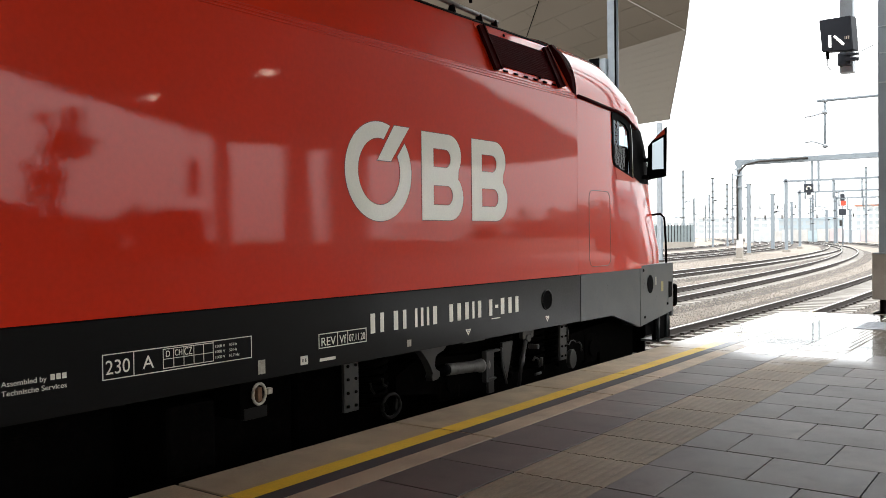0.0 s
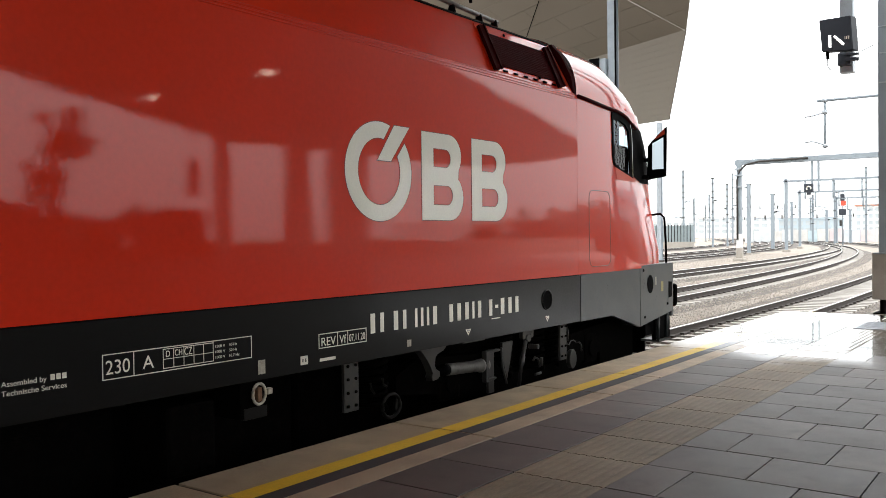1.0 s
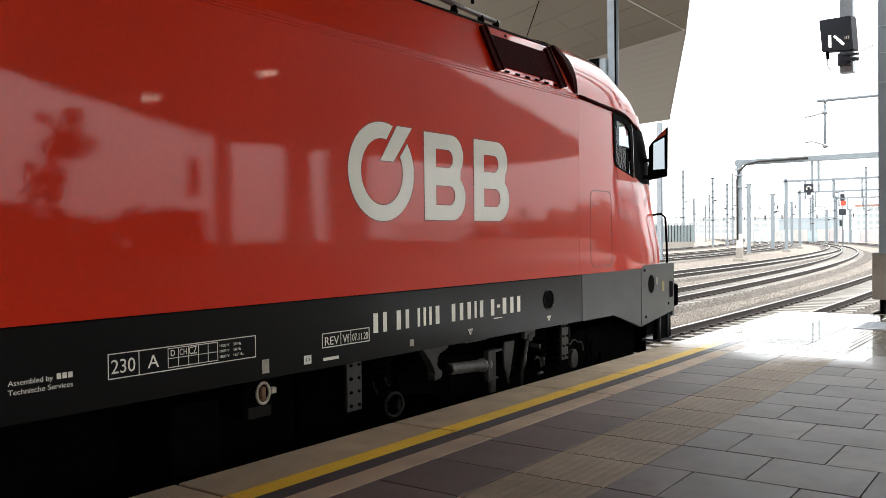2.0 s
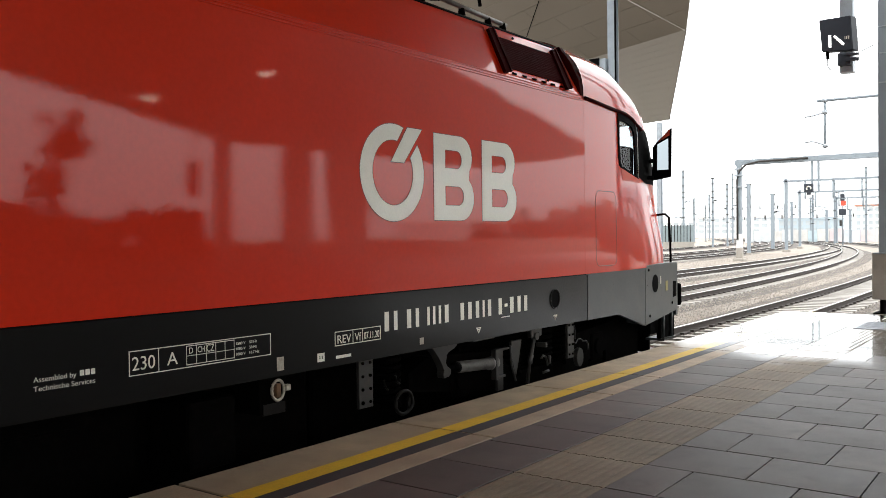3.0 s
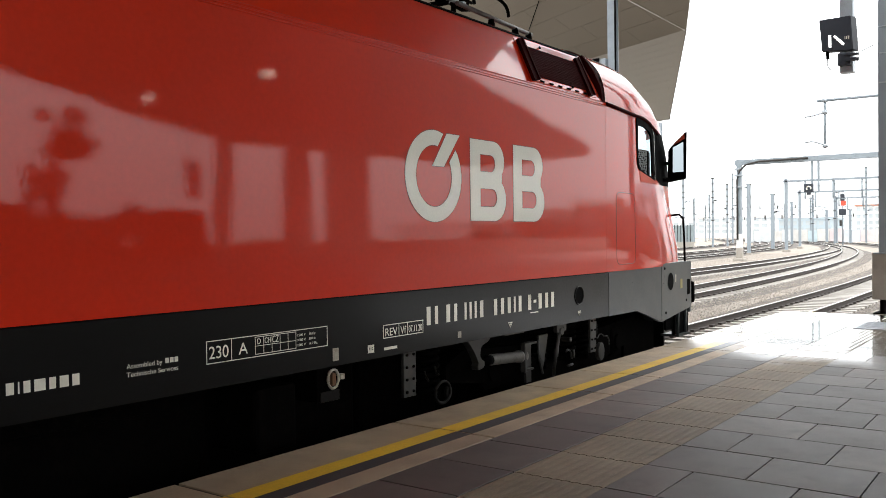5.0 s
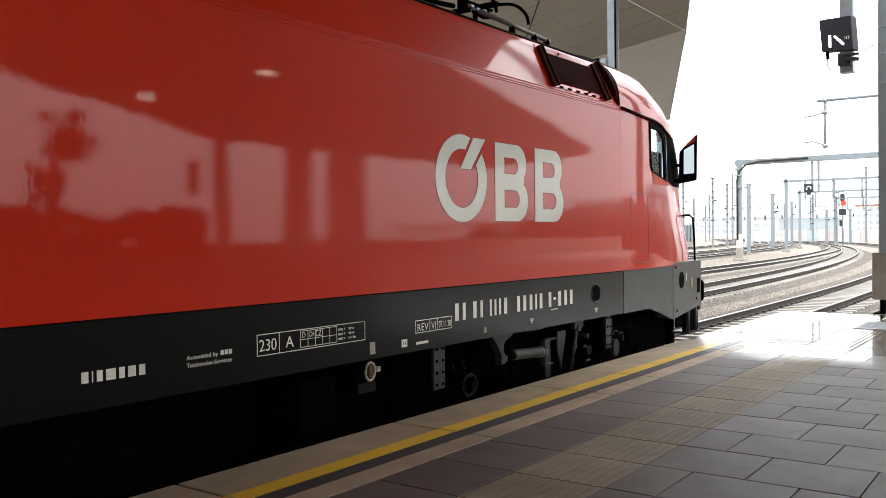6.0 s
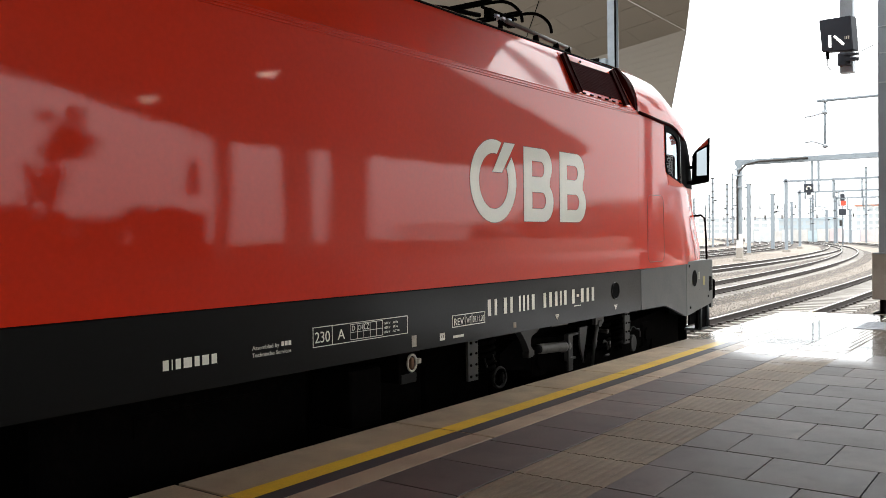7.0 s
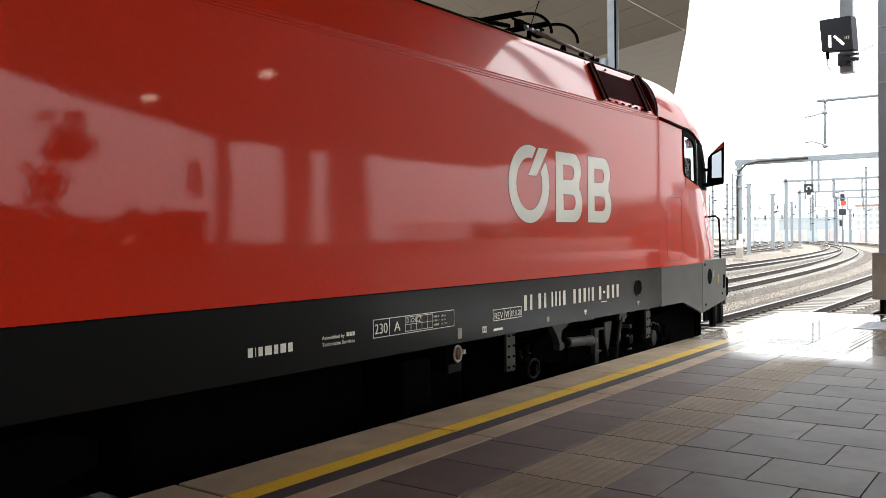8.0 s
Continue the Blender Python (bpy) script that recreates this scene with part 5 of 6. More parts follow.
    tube(bm, [(-4.95, 12.0, 0.98), (-4.95, 12.0, 1.06)], 0.05, 8)
    lpart("hose_stub", bm, BLACK)


frame_parts()


def mirror():
    """A wing mirror turned outwards, its panes seen from the platform."""
    o, u, n = Vector((-4.689, 11.168, 0)), Vector((0.968, 0.25, 0)), Vector((0.25, -0.968, 0))

    def sheet(pts, out, thick, toe=0.0):
        bm = B()
        slab(bm, [o + u * a + Vector((0, 0, z)) + n * (out - toe * (a - 0.13)) for a, z in pts], n, thick)
        return bm
    bm = sheet([(-0.02, 2.157), (0.250, 2.205), (0.262, 2.880), (0.24, 2.865), (0.048, 2.678), (0.005, 2.62), (0.0, 2.387), (-0.008, 2.24)], -0.08, 0.05)
    bmesh.ops.bevel(bm, geom=list(bm.edges), offset=0.008, segments=2, affect='EDGES')
    m = lpart("wing_mirror", bm, BLACK, "black wing mirror with red tip")
    part("mirror_glass", sheet([(0.075, 2.297), (0.218, 2.307), (0.218, 2.735), (0.079, 2.652)], 0.012, 0.005, 0.40), MIRROR, m)
    part("red_tip", sheet([(0.080, 2.695), (0.238, 2.850), (0.238, 2.778), (0.11, 2.708)], -0.03, 0.008), BRIGHT_RED, m, "bright red corner of the mirror")
    for z in (2.43, 2.20):
        bm = B()
        tube(bm, [o + u * 0.02 + Vector((0, 0, z)), o - u * 0.16 + Vector((0, 0, z))], 0.028, 8)
        part("mirror_arm", bm, BLACK, m)


mirror()


# ---- emblem and markings ----
def plate_with_holes(outline, holes, x, thick):
    """A flat sheet in the side plane with openings, cut by filling its edges."""
    bm = B()
    edges = []
    for loop in [outline] + holes:
        vs = [bm.verts.new((x, y, z)) for y, z in loop]
        edges += [bm.edges.new((vs[i], vs[(i + 1) % len(vs)])) for i in range(len(vs))]
    bmesh.ops.triangle_fill(bm, use_beauty=True, use_dissolve=False, edges=edges)
    ext = bmesh.ops.extrude_face_region(bm, geom=list(bm.faces))
    for v in [g for g in ext["geom"] if isinstance(g, bmesh.types.BMVert)]:
        v.co.x += thick
    return bm


def rounded(y0, y1, z0, z1, r, corners=(1, 1, 1, 1), n=7):
    """A rectangle in (y, z), with its chosen corners rounded: from lower fore, upper fore, upper aft, lower aft."""
    pts = []
    for (cy, cz, a0, sy, sz), on in zip(((y1, z0, -90, -1, 1), (y1, z1, 0, -1, -1), (y0, z1, 90, 1, -1), (y0, z0, 180, 1, 1)), corners):
        if on:
            for k in range(n + 1):
                a = radians(a0 + 90 * k / n)
                pts.append((cy + sy * r + r * math.cos(a), cz + sz * r + r * math.sin(a)))
        else:
            pts.append((cy, cz))
    return pts


def slot_plate(y0, e, x, thick):
    """A plate with a straight aft side, two rounded lobes and two slots, grown outwards by e."""
    y1 = y0 + 0.625
    out = [(y0 - e, 1.565 - e)] + rounded(y0 + 0.2, y1 + e, 1.565 - e, 1.985, 0.21 + e * 0.5, (1, 1, 0, 0))[:13]
    out += rounded(y0 + 0.2, y1 - 0.03 + e, 1.955, 2.335 + e, 0.19 + e * 0.5, (1, 1, 0, 0))[4:16] + [(y0 - e, 2.335 + e)]
    h1 = rounded(y0 + 0.17 + e, y1 - 0.165 - e, 1.70 + e, 1.875 - e, 0.085 - e, (1, 1, 0, 0))
    h2 = rounded(y0 + 0.17 + e, y1 - 0.195 - e, 2.035 + e, 2.20 - e, 0.08 - e, (1, 1, 0, 0))
    return plate_with_holes(out, [h1, h2], x, thick)


def emblem():
    x = SIDE + 0.0012
    group = lpart("emblem_ring", emblem_ring(x, 0.0), CREAM, "cream open ring emblem with slanted bar")
    part("ring_outline", emblem_ring(x - 0.0010, 0.006), OUTLINE, group, "thin dark outline")
    for e, dx, mat, name in ((0.0, 0.0, CREAM, "slanted_bar"), (0.006, -0.0010, OUTLINE, "bar_outline")):
        bm = B()
        slab(bm, [(x + dx, 5.335 - 1.6 * e, 2.045 - e), (x + dx, 5.505 + e, 2.045 - e), (x + dx, 5.755 + 1.6 * e, 2.345 + e), (x + dx, 5.555 - e, 2.345 + e)], (1, 0, 0), 0.0015)
        part(name, bm, mat, group)
    for y0 in (5.925, 6.695):
        part("double_slot_plate", slot_plate(y0, 0.0, x, 0.0015), CREAM, group, "cream plate shape with two slots")
        part("plate_outline", slot_plate(y0, 0.006, x - 0.0010, 0.0015), OUTLINE, group)


def emblem_ring(x, e):
    """The open ring: a broad oval band with a gap at the upper fore side, grown by e."""
    bm = B()
    cy, cz, ry, rz, t = 5.362, 1.955, 0.415, 0.405, 0.15
    n = 48
    gap = 0.05 - 1.3 * e

    def ends(p, q):
        """The angles at which an oval of half axes p and q meets the two sides of the slot for the bar."""
        out = []
        for y0, slope, g in ((5.335, 0.733, -gap), (5.505, 0.833, gap)):
            lo, hi = 0.0, math.pi / 2
            for _ in range(40):
                m = (lo + hi) / 2
                y, z = cy + p * math.cos(m), cz + q * math.sin(m)
                lo, hi = (m, hi) if y - y0 - slope * (z - 2.045) - g > 0 else (lo, m)
            out.append(lo)
        return out[0], out[1] + math.tau

    rings = []
    for p, q in ((ry + e, rz + e), (ry - t - e, rz - t * 0.88 - e)):
        a0, a1 = ends(p, q)
        rings.append([(cy + p * math.cos(a0 + (a1 - a0) * k / n), cz + q * math.sin(a0 + (a1 - a0) * k / n)) for k in range(n + 1)])
    outer, inner = rings
    lo_o, lo_i = [[bm.verts.new((x, y, z)) for y, z in q] for q in (outer, inner)]
    hi_o, hi_i = [[bm.verts.new((x + 0.0015, y, z)) for y, z in q] for q in (outer, inner)]
    for k in range(n):
        bm.faces.new((hi_o[k], hi_o[k + 1], hi_i[k + 1], hi_i[k]))
        bm.faces.new((lo_o[k], lo_i[k], lo_i[k + 1], lo_o[k + 1]))
        bm.faces.new((lo_o[k], lo_o[k + 1], hi_o[k + 1], hi_o[k]))
        bm.faces.new((lo_i[k], hi_i[k], hi_i[k + 1], lo_i[k + 1]))
    return bm


emblem()


def writing(text, y, z, height, width=None, parent=None, material=CREAM):
    """A line of letters on the side frame, its lower aft corner at (y, z)."""
    cu = bpy.data.curves.new("lettering", 'FONT')
    cu.body, cu.size, cu.extrude = text, height / 0.72, 0.0008
    tmp = bpy.data.objects.new("lettering", cu)
    scene.collection.objects.link(tmp)
    bpy.context.view_layer.update()
    me = bpy.data.meshes.new_from_object(tmp.evaluated_get(bpy.context.evaluated_depsgraph_get()))
    bpy.data.objects.remove(tmp)
    xs = [v.co.x for v in me.vertices]
    k = width / (max(xs) - min(xs)) if width else 1.0
    x0 = min(xs)
    me.transform(Matrix.Translation((SIDE + 0.0015, y, z)) @ Matrix(((0, 0, 1, 0), (1, 0, 0, 0), (0, 1, 0, 0), (0, 0, 0, 1))) @ Matrix.Diagonal((k, 1, 1, 1)) @ Matrix.Translation((-x0, 0, 0)))
    me.materials.clear()
    me.materials.append(material)
    ob = new("lettering", me)
    ob.parent = loco
    ob.matrix_parent_inverse = Matrix.Translation(-LOCO_BASE)
    return tagged(ob, "cream lettering")


def mark(y0, y1, z0, z1, name="marking_bar", material=CREAM, label="cream marking"):
    bm = B()
    slab(bm, [(SIDE + 0.0008, y0, z0), (SIDE + 0.0008, y1, z0), (SIDE + 0.0008, y1, z1), (SIDE + 0.0008, y0, z1)], (1, 0, 0), 0.0012)
    return lpart(name, bm, material, label)


def outline(y0, y1, z0, z1, t=0.007):
    bm = B()
    for a, b, c, d in ((y0, y1, z0, z0 + t), (y0, y1, z1 - t, z1), (y0, y0 + t, z0 + t, z1 - t), (y1 - t, y1, z0 + t, z1 - t)):
        slab(bm, [(SIDE + 0.0008, a, c), (SIDE + 0.0008, b, c), (SIDE + 0.0008, b, d), (SIDE + 0.0008, a, d)], (1, 0, 0), 0.0012)
    return lpart("marking_frame", bm, CREAM, "thin cream marking frame")


def markings():
    # the long number: plain bars of its size
    y, widths = 5.205, (0.15, 0.12, 0, 0.15, 0.12, 0, 0.09, 0.09, 0.09, 0.15, -1, 0.15, 0.15, 0.15, 0.09, 0.15, 0, 0.16, 0.08, 0.18, 0.16, 0.16)
    total = 2.36
    span = sum({0: 0.09, -1: 0.17}.get(w, w + 0.03) for w in widths)
    k = total / span
    for w in widths:
        if w > 0:
            if w == 0.08:
                mark(y, y + w * k, 0.715, 0.745)
            else:
                mark(y + w * k * 0.20, y + w * k * 0.74, 0.645, 0.805)
            y += (w + 0.03) * k
        else:
            y += {0: 0.09, -1: 0.17}[w] * k
    mark(7.01, 7.17, 0.61, 0.62)
    # test date box
    outline(4.635, 5.175, 0.588, 0.700)
    writing("REV", 4.665, 0.606, 0.066, 0.155)
    mark(4.838, 4.844, 0.595, 0.693)
    writing("Vf", 4.862, 0.606, 0.066, 0.075)
    mark(4.952, 4.958, 0.595, 0.693)
    writing("07.11.20", 4.972, 0.610, 0.058, 0.185)
    # braking data box
    outline(2.856, 3.985, 0.602, 0.754, 0.006)
    writing("230", 2.878, 0.634, 0.085, 0.160)
    mark(3.062, 3.067, 0.608, 0.748)
    writing("A", 3.125, 0.636, 0.082, 0.080)
    y0, y1, z0, z1 = 3.27, 3.66, 0.618, 0.742
    mark(y0, y1, z0, z0 + 0.005)
    mark(y0, y1, z1 - 0.005, z1)
    mark(y0, y1, 0.675, 0.679)
    for i in range(6):
        mark(y0 + i * 0.077, y0 + i * 0.077 + 0.004, z0, z1)
    writing("D", 3.292, 0.690, 0.040, 0.030)
    writing("CH", 3.358, 0.690, 0.040, 0.055)
    writing("CZ", 3.430, 0.686, 0.050, 0.060)
    # unreadable and maker's lines: one small bar for each letter
    def bars(y, z, h, groups, step, stroke):
        for g in groups:
            for _ in range(g):
                mark(y, y + stroke, z, z + h)
                y += step
            y += step * 0.7
    writing("Assembled by", 2.270, 0.650, 0.030, 0.250)
    bars(2.542, 0.652, 0.032, (3,), 0.034, 0.026)
    writing("Technische Services", 2.270, 0.600, 0.030, 0.366)
    for i, hertz in enumerate(("16.7 Hz", "50 Hz", "50 Hz")):
        writing(("1000 V", "1000 V", "1500 V")[i], 3.675, 0.632 + i * 0.036, 0.019, 0.080)
        writing(hertz, 3.79, 0.632 + i * 0.036, 0.019, 0.085 if i == 0 else 0.066)
    y = 1.55
    for w in (0.055, 0.02, 0.05, 0.075, 0.05, 0.065, 0.055):
        mark(y, y + w - 0.012, 0.603, 0.668)
        y += w + 0.010
    # small plates
    mark(4.04, 4.105, 0.478, 0.575, material=WORN, label="small worn plate")
    mark(4.445, 4.52, 0.49, 0.555, label="small cream plate")
    mark(4.462, 4.475, 0.51, 0.535, material=BLACK, name="plate_figure", label="")
    mark(4.49, 4.505, 0.51, 0.535, material=BLACK, name="plate_figure", label="")
    mark(4.645, 4.815, 0.492, 0.515)
    mark(5.695, 5.75, 0.487, 0.545, material=WORN, label="small worn plate")
    for y in (6.61, 8.11):
        bm = B()
        corners = [(y - 0.045, 0.553), (y + 0.045, 0.553), (y, 0.493)]
        inner = [(y - 0.026, 0.543), (y + 0.026, 0.543), (y, 0.509)]
        for k in range(3):
            a, b, c, d = corners[k], corners[(k + 1) % 3], inner[(k + 1) % 3], inner[k]
            slab(bm, [(SIDE + 0.0008, *q) for q in (a, b, c, d)], (1, 0, 0), 0.0012)
        box(bm, SIDE + 0.0008, SIDE + 0.002, y - 0.012, y + 0.012, 0.528, 0.539)
        lpart("triangle_mark", bm, CREAM, "small cream outlined triangle")


markings()


# ---- running gear ----
def jack_point():
    x = SIDE - 0.02
    bm = B()
    tube(bm, [(x, 4.065 + 0.058 * math.cos(k * math.tau / 20), 0.338 + 0.072 * math.sin(k * math.tau / 20)) for k in range(21)], 0.011, 8, False)
    j = lpart("jacking_ring", bm, WORN, "pale worn ring of the lifting point")
    bm = B()
    box(bm, x - 0.03, x + 0.012, 4.045, 4.085, 0.285, 0.385, 0.006)
    part("ring_bar", bm, RUSTY, j, "rusty bar in the ring")
    bm = B()
    box(bm, x - 0.02, x + 0.02, 4.128, 4.175, 0.325, 0.368, 0.006)
    part("ring_tab", bm, WORN, j)
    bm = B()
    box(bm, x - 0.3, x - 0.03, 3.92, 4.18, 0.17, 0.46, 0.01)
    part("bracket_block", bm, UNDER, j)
    bm = B()
    box(bm, SIDE - 0.06, SIDE - 0.045, 3.95, 4.16, 0.165, 0.245, 0.004)
    part("foot_plate", bm, SHADED_BROWN, j)


def hanger(y, z0, z1, w, name="hanger_plate"):
    bm = B()
    box(bm, SIDE - 0.09, SIDE - 0.06, y - w / 2, y + w / 2, z0, z1, 0.004)
    h = lpart(name, bm, UNDER_GREY, "grey steel hanger plate with bolts")
    n = int((z1 - z0) / 0.085)
    for i in range(n):
        for s in (-1, 1):
            bm = B()
            c = (SIDE - 0.06, y + s * w * 0.27, z0 + 0.045 + i * (z1 - z0 - 0.07) / max(1, n - 1))
            tube(bm, [c, (c[0] + 0.012, c[1], c[2])], 0.013, 6)
            part("bolt", bm, UNDER, h)


def underparts():
    jack_point()
    hanger(5.06, 0.04, 0.43, 0.17)
    hanger(8.58, 0.02, 0.42, 0.15)
    f = SIDE - 0.13

    def plate(pts, name, material, label="", thick=0.05, out=0.0):
        bm = B()
        slab(bm, [(f + out, y, z) for y, z in pts], (-1, 0, 0), thick)
        bmesh.ops.bevel(bm, geom=list(bm.edges), offset=0.005, segments=1, affect='EDGES')
        return lpart(name, bm, material, label)

    # yaw damper between its curved bracket and a C-shaped end bracket
    plate([(6.00, 0.45), (6.44, 0.45), (6.44, 0.394), (6.40, 0.368), (6.30, 0.350), (6.266, 0.322), (6.25, 0.246), (6.28, 0.205), (6.339, 0.180), (6.338, 0.136), (6.30, 0.115), (6.224, 0.108),
           (6.214, 0.151), (6.236, 0.177), (6.20, 0.235), (6.15, 0.305), (6.10, 0.36)], "damper_bracket", UNDER_GREY, "curved steel damper bracket", 0.08)
    bm = B()
    tube(bm, [(f - 0.06, 6.36, 0.178), (f - 0.06, 6.44, 0.174), (f - 0.06, 6.445, 0.174), (f - 0.06, 6.53, 0.168)], [0.028, 0.028, 0.05, 0.05], 12)
    lpart("damper_boot", bm, BLACK, "black rubber boot of the damper")
    bm = B()
    tube(bm, [(f - 0.06, 6.53, 0.168), (f - 0.06, 6.54, 0.168), (f - 0.06, 7.06, 0.137), (f - 0.06, 7.07, 0.137), (f - 0.06, 7.10, 0.135), (f - 0.06, 7.105, 0.135), (f - 0.06, 7.13, 0.134), (f - 0.06, 7.135, 0.134), (f - 0.06, 7.18, 0.132)],
         [0.05, 0.057, 0.057, 0.069, 0.069, 0.052, 0.052, 0.066, 0.066], 16)
    lpart("yaw_damper", bm, DAMPER_GREY, "grey cylindrical damper")
    plate([(7.115, -0.035), (7.30, -0.02), (7.30, 0.0), (7.155, -0.008), (7.155, 0.252), (7.375, 0.252), (7.375, 0.275), (7.115, 0.275)], "end_bracket", UNDER_GREY, "C-shaped steel end bracket", 0.06)
    plate([(7.25, -0.17), (7.362, -0.17), (7.362, 0.27), (7.25, 0.27)], "hanger_strap", UNDER_GREY, "flat upright steel strap", 0.03, -0.07)
    plate([(7.49, 0.32), (7.70, 0.32), (7.64, 0.12), (7.585, -0.06), (7.535, 0.02), (7.505, 0.14)], "guard_wedge", UNDER_GREY, "tapering dark guard plate", 0.03, -0.05)
    for y0, y1, z0, z1 in ((6.62, 7.0, 0.405, 0.43), (8.02, 8.06, 0.20, 0.25)):
        plate([(y0, z0), (y1, z0), (y1, z1), (y0, z1)], "cross_plate", UNDER_GREY, "", 0.12, 0.06)
    # link rod hung from a fork
    plate([(7.82, 0.32), (7.87, 0.32), (7.875, 0.37), (7.985, 0.375), (7.99, 0.32), (8.04, 0.33), (8.045, 0.41), (7.82, 0.41)], "link_fork", UNDER_GREY, "steel fork of the link rod", 0.05)
    bm = B()
    tube(bm, [(f - 0.03, 7.93, 0.33), (f - 0.03, 7.915, 0.28), (f - 0.03, 7.86, 0.14), (f - 0.03, 7.855, 0.13), (f - 0.03, 7.83, 0.05), (f - 0.03, 7.825, 0.04), (f - 0.03, 7.78, -0.16)],
         [0.035, 0.022, 0.022, 0.030, 0.030, 0.019, 0.019], 10)
    tube(bm, [(f - 0.05, 7.93, 0.33), (f + 0.01, 7.93, 0.33)], 0.042, 12)
    lpart("link_rod", bm, UNDER_GREY, "slanting steel link rod")
    # springs of the suspension
    for y, r in ((8.35, 0.12), (8.72, 0.11), (5.62, 0.12), (7.72, 0.09)):
        bm = B()
        tube(bm, [(SIDE - 0.33 + r * math.cos(k * 0.6), y + r * math.sin(k * 0.6), -0.06 + 0.44 * k / 68) for k in range(69)], 0.024, 8)
        lpart("coil_spring", bm, UNDER, "dark coil spring")
    # oval cover, air pipes and small valves before the front hanger
    plate([(8.95 + 0.085 * math.cos(k * math.tau / 20), -0.02 + 0.11 * math.sin(k * math.tau / 20)) for k in range(20)], "axle_cover", UNDER_GREY, "oval grey axle box cover", 0.05)
    for pts, r in (([(8.82, 0.20), (8.83, 0.165), (8.88, 0.15), (8.935, 0.195), (9.00, 0.19), (9.08, 0.15)], 0.006), ([(9.06, 0.155), (9.15, 0.15), (9.19, 0.11), (9.195, 0.04)], 0.009),
                   ([(8.84, 0.36), (8.86, 0.28), (8.85, 0.20)], 0.009), ([(8.06, 0.07), (8.10, 0.10), (8.17, 0.07), (8.20, -0.02)], 0.012), ([(8.10, -0.09), (8.22, -0.085)], 0.015),
                   ([(8.24, 0.08), (8.245, -0.01)], 0.016), ([(5.39, 0.21), (5.40, 0.16), (5.44, 0.115)], 0.010), ([(5.54, 0.23), (5.56, 0.17), (5.60, 0.15)], 0.010), ([(7.42, 0.28), (7.44, 0.08), (7.52, -0.10)], 0.012)):
        bm = B()
        tube(bm, [(f - 0.02, y, z) for y, z in pts], r, 8)
        # aft pipes get the shaded colour, those nearer the front the lighter steel
        lpart("air_pipe", bm, UNDER_GREY if pts[0][0] > 6 else SHADED_BROWN, "thin bent air pipe")
    bm = B()
    tube(bm, [(f, 5.63 + 0.115 * math.cos(k * math.tau / 24), -0.015 + 0.10 * math.sin(k * math.tau / 24)) for k in range(25)], 0.016, 8, False)
    lpart("axle_ring", bm, SHADED_BROWN, "dark ring of the axle end")
    plate([(5.735 + 0.05 * math.cos(k * math.tau / 14), -0.035 + 0.062 * math.sin(k * math.tau / 14)) for k in range(14)], "axle_cap", SHADED_BROWN, "", 0.03)
    # sand box before the leading wheel, with its sloping foot
    bm = B()
    slab(bm, [(SIDE - 0.38, y, z) for y, z in ((10.15, 0.30), (11.12, 0.30), (11.20, 0.12), (11.19, -0.34), (11.10, -0.42), (10.15, -0.42))], (-1, 0, 0), 0.16)
    bmesh.ops.bevel(bm, geom=list(bm.edges), offset=0.01, segments=1, affect='EDGES')
    lpart("sand_box", bm, UNDER, "dark sand box before the wheel")
    for sy in (0, 1):
        cy = 8.2 if sy else -1.7
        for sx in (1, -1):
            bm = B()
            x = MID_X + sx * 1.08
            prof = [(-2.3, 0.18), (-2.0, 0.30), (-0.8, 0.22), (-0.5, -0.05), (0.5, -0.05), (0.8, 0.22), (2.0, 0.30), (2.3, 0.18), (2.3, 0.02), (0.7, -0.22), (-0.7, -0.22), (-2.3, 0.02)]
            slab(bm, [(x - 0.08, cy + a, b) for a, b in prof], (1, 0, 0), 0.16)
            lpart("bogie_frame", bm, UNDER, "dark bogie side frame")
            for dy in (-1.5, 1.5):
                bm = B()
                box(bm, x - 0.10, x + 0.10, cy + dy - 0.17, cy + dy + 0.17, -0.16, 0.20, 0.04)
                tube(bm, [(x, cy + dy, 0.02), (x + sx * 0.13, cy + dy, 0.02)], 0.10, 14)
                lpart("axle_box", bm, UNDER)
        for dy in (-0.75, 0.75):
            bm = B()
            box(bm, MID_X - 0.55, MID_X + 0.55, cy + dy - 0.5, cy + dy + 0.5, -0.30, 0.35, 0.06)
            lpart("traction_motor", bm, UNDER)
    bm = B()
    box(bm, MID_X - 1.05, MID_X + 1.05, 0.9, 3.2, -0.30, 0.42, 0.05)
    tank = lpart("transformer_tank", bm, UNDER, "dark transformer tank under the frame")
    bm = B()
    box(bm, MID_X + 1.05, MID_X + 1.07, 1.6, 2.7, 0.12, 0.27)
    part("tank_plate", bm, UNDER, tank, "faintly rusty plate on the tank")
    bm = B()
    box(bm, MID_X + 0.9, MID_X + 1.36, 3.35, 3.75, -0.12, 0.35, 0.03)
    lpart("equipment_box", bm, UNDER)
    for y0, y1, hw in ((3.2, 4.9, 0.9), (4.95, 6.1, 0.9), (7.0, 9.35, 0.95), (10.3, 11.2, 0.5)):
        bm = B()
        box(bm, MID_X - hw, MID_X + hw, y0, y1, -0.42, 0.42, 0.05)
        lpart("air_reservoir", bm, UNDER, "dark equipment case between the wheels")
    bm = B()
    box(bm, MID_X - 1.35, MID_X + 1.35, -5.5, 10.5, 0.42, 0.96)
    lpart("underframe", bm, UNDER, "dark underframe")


underparts()

WHEEL_R = 0.575
wheels = []


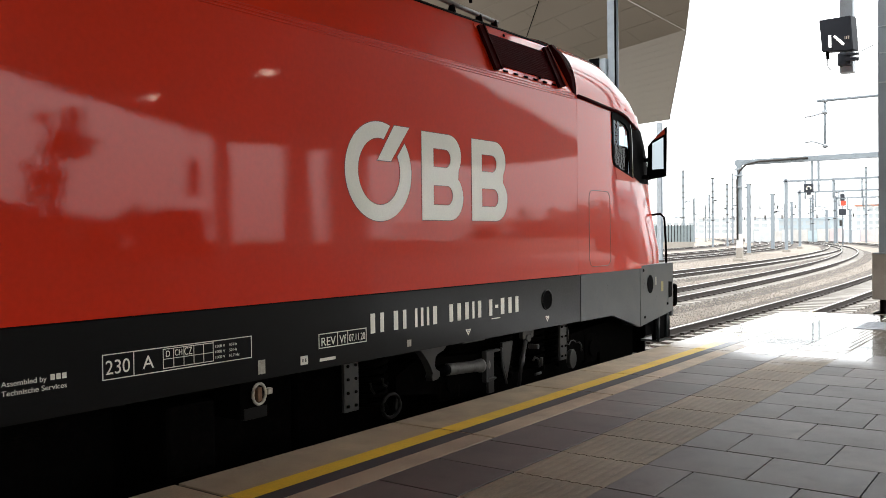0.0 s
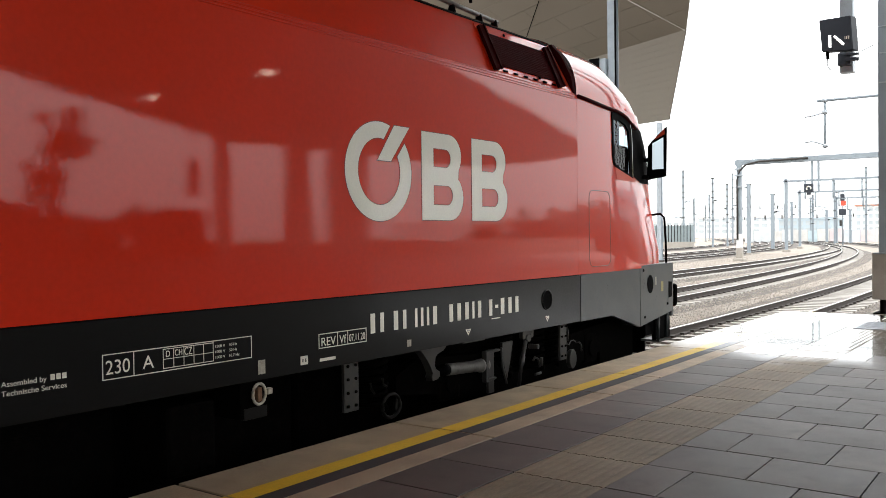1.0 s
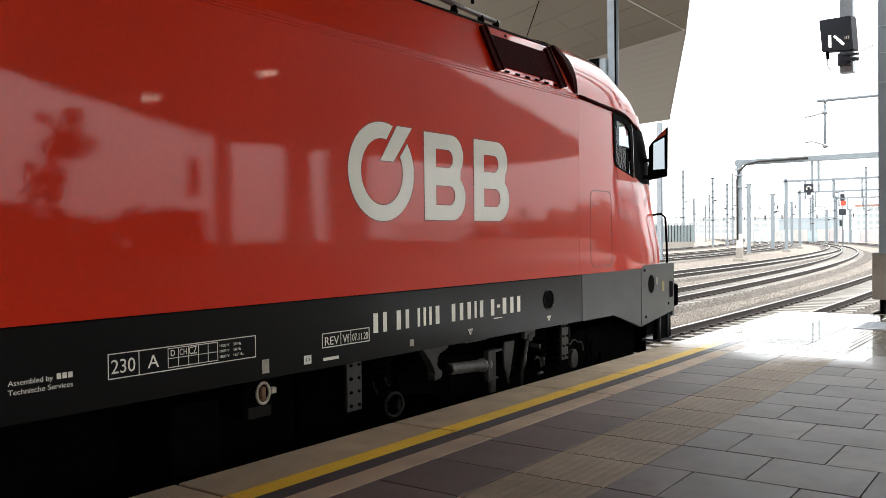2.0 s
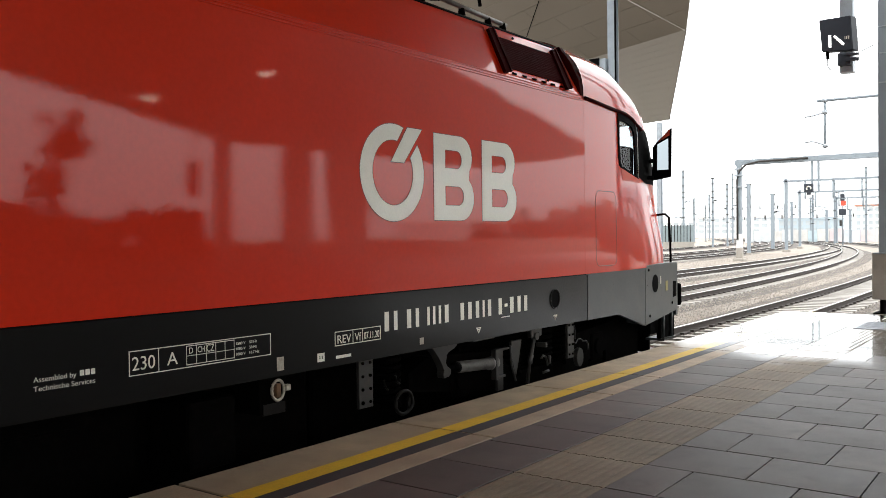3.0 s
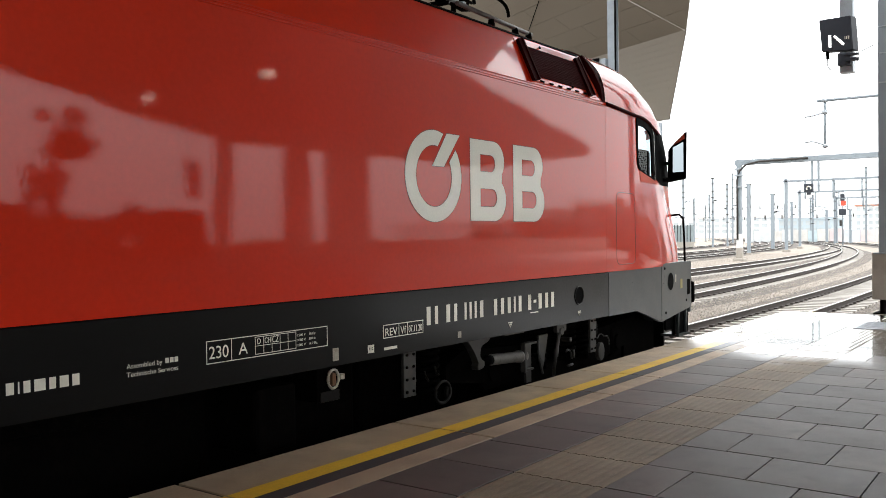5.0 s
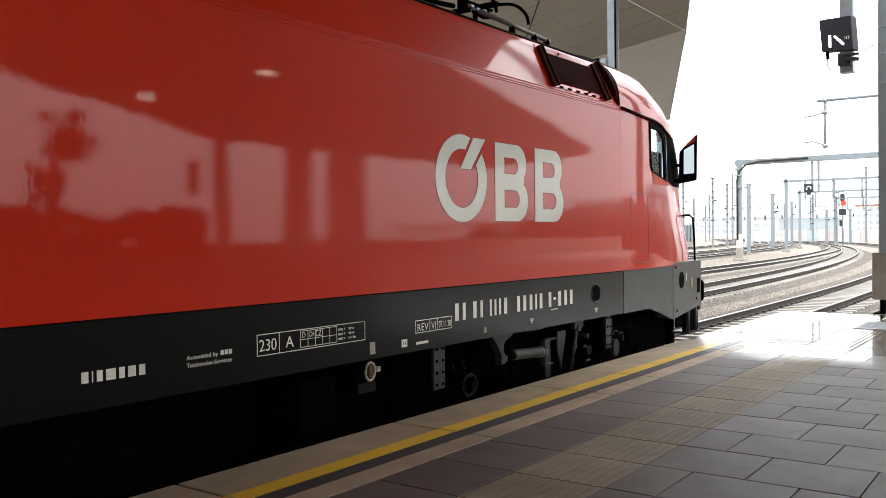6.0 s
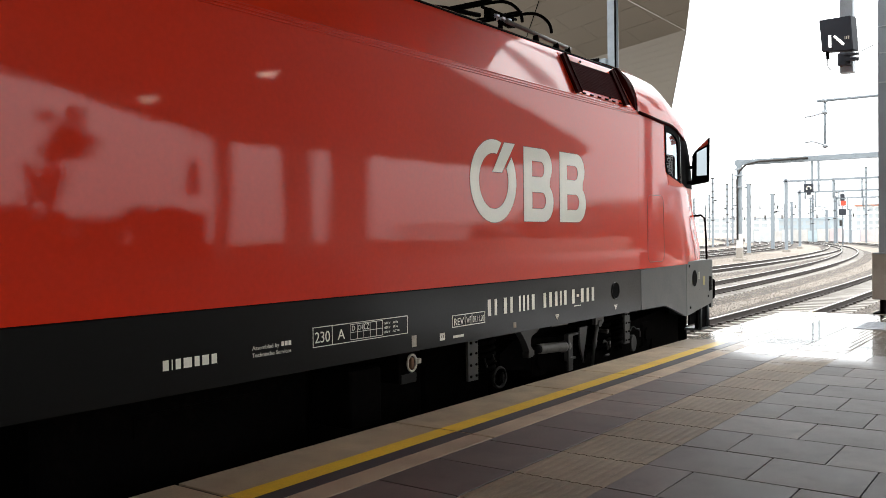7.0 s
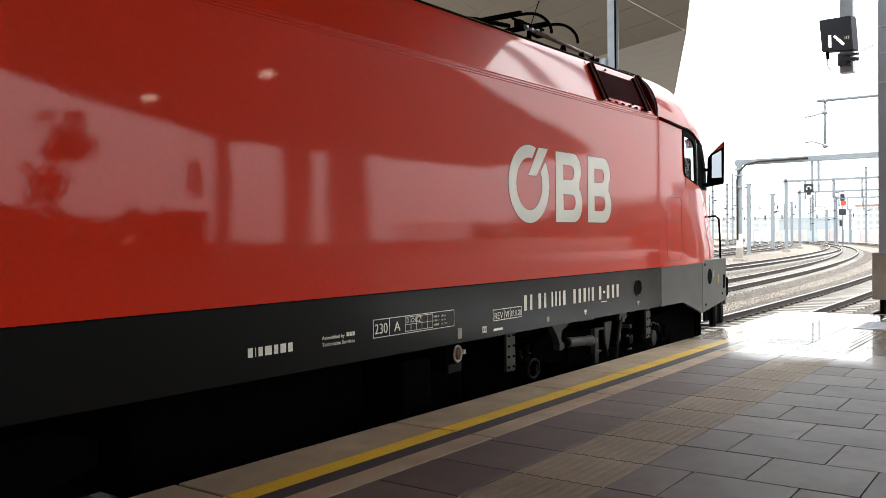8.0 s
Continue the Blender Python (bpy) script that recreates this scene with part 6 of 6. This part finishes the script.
def wheelsets():
    for y in (9.7, 6.7, -0.2, -3.2):
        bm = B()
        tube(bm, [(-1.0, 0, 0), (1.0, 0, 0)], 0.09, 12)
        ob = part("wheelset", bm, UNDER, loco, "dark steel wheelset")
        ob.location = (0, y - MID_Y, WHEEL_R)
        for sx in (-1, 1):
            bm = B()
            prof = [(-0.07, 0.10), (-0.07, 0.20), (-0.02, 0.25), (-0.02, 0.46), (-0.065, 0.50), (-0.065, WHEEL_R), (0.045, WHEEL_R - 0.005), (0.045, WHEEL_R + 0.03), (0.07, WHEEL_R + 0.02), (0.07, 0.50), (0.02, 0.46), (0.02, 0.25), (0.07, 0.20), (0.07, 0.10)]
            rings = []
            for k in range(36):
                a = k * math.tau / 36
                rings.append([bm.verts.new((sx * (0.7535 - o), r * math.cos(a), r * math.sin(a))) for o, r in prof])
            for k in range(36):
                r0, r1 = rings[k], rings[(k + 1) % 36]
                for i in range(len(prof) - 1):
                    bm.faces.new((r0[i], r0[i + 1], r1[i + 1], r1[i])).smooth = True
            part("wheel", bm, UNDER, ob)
        wheels.append((ob, y - MID_Y))


wheelsets()


def pantograph():
    """The folded pantograph on the roof: base frame, arms, head with horns, insulators."""
    bm = B()
    for x in (-6.45, -5.55):
        tube(bm, [(x, 5.6, 3.83), (x, 8.6, 3.83)], 0.03, 8)
    for y in (5.8, 7.1, 8.4):
        tube(bm, [(-6.45, y, 3.83), (-5.55, y, 3.83)], 0.03, 8)
    p = lpart("pantograph", bm, UNDER, "folded dark pantograph on the roof")
    for x in (-6.45, -5.55):
        for y in (5.8, 8.4):
            bm = B()
            tube(bm, [(x, y, 3.66 + 0.15 * k / 6) for k in range(7)], [0.09 if k % 2 else 0.05 for k in range(7)], 10)
            part("insulator", bm, UNDER, p)
    bm = B()
    tube(bm, [(-6.0, 8.4, 3.86), (-6.0, 5.7, 3.98)], [0.055, 0.04], 10)
    part("lower_arm", bm, UNDER, p)
    bm = B()
    tube(bm, [(-6.0, 5.75, 4.0), (-5.95, 6.5, 4.1), (-5.85, 7.1, 4.12)], 0.03, 8)
    part("upper_arm", bm, UNDER, p)
    for y in (6.74, 7.42):
        bm = B()
        half = [(-5.03, 3.84), (-5.035, 3.88), (-5.047, 3.925), (-5.067, 3.965), (-5.095, 4.0), (-5.13, 4.035), (-5.175, 4.068), (-5.225, 4.095), (-5.285, 4.114), (-5.36, 4.126), (-5.45, 4.13)]
        pts = [(x, y, z) for x, z in half] + [(2 * MID_X - x, y, z) for x, z in half[::-1]]
        tube(bm, pts, 0.019, 10)
        h = part("pan_head", bm, BLACK, p, "black contact strip with curved horns")
        bm = B()
        box(bm, -6.55, -5.45, y - 0.03, y + 0.03, 4.15, 4.175)
        part("carbon_strip", bm, BLACK, h)
    for x in (-5.55, -6.45):
        bm = B()
        tube(bm, [(x, 6.70, 4.09), (x, 7.46, 4.09)], 0.018, 8)
        part("head_bar", bm, UNDER, p)
        for y in (6.85, 7.3):
            bm = B()
            box(bm, x - 0.045, x + 0.045, y - 0.05, y + 0.05, 3.98, 4.10, 0.012)
            part("head_spring", bm, UNDER, p, "dark spring box of the head")
    bm = B()
    tube(bm, [(-5.45, 6.9, 3.95), (-5.40, 7.05, 3.90), (-5.45, 7.3, 3.96)], 0.02, 6)
    tube(bm, [(-5.55, 7.1, 3.84), (-5.55, 7.1, 4.05)], 0.03, 6)
    part("head_linkage", bm, UNDER, p)
    for y, z in ((6.95, 4.03), (7.08, 4.02), (7.22, 4.03)):
        bm = B()
        box(bm, -5.58, -5.48, y - 0.03, y + 0.03, z - 0.016, z + 0.016, 0.005)
        part("head_clamp", bm, STEEL, p, "pale galvanised clamp of the head")
    # roof conductor tube on posts
    bm = B()
    tube(bm, [(-5.15, 6.6, 3.84), (-5.15, 8.12, 3.785)], 0.026, 10)
    c = lpart("roof_conductor", bm, DAMPER_GREY, "grey roof conductor tube")
    for y in (7.25, 7.75, 8.05):
        bm = B()
        tube(bm, [(-5.15, y, 3.60), (-5.15, y, 3.66), (-5.15, y, 3.70), (-5.15, y, 3.80)], [0.05, 0.03, 0.05, 0.03], 8)
        part("post_insulator", bm, UNDER, c)


pantograph()


# ================= what moves =================
def motions():
    run = [(0.0, 0.0), (0.6, 0.0), (1.15, 0.0), (1.5, 0.006), (2.0, 0.036), (2.5, 0.093), (3.0, 0.1747), (3.5, 0.281), (4.0, 0.4082), (4.5, 0.5645), (5.0, 0.745), (5.5, 0.948),
           (6.0, 1.175), (6.5, 1.430), (7.0, 1.718), (7.5, 2.037), (8.0, 2.400)]
    walk(loco, [(t, Matrix.Translation(LOCO_BASE + Vector((0, s, 0)))) for t, s in run])
    for ob, y in wheels:
        walk(ob, [(t, pose(0, y, WHEEL_R, -math.degrees(s / WHEEL_R), 0, 0)) for t, s in run])


motions()
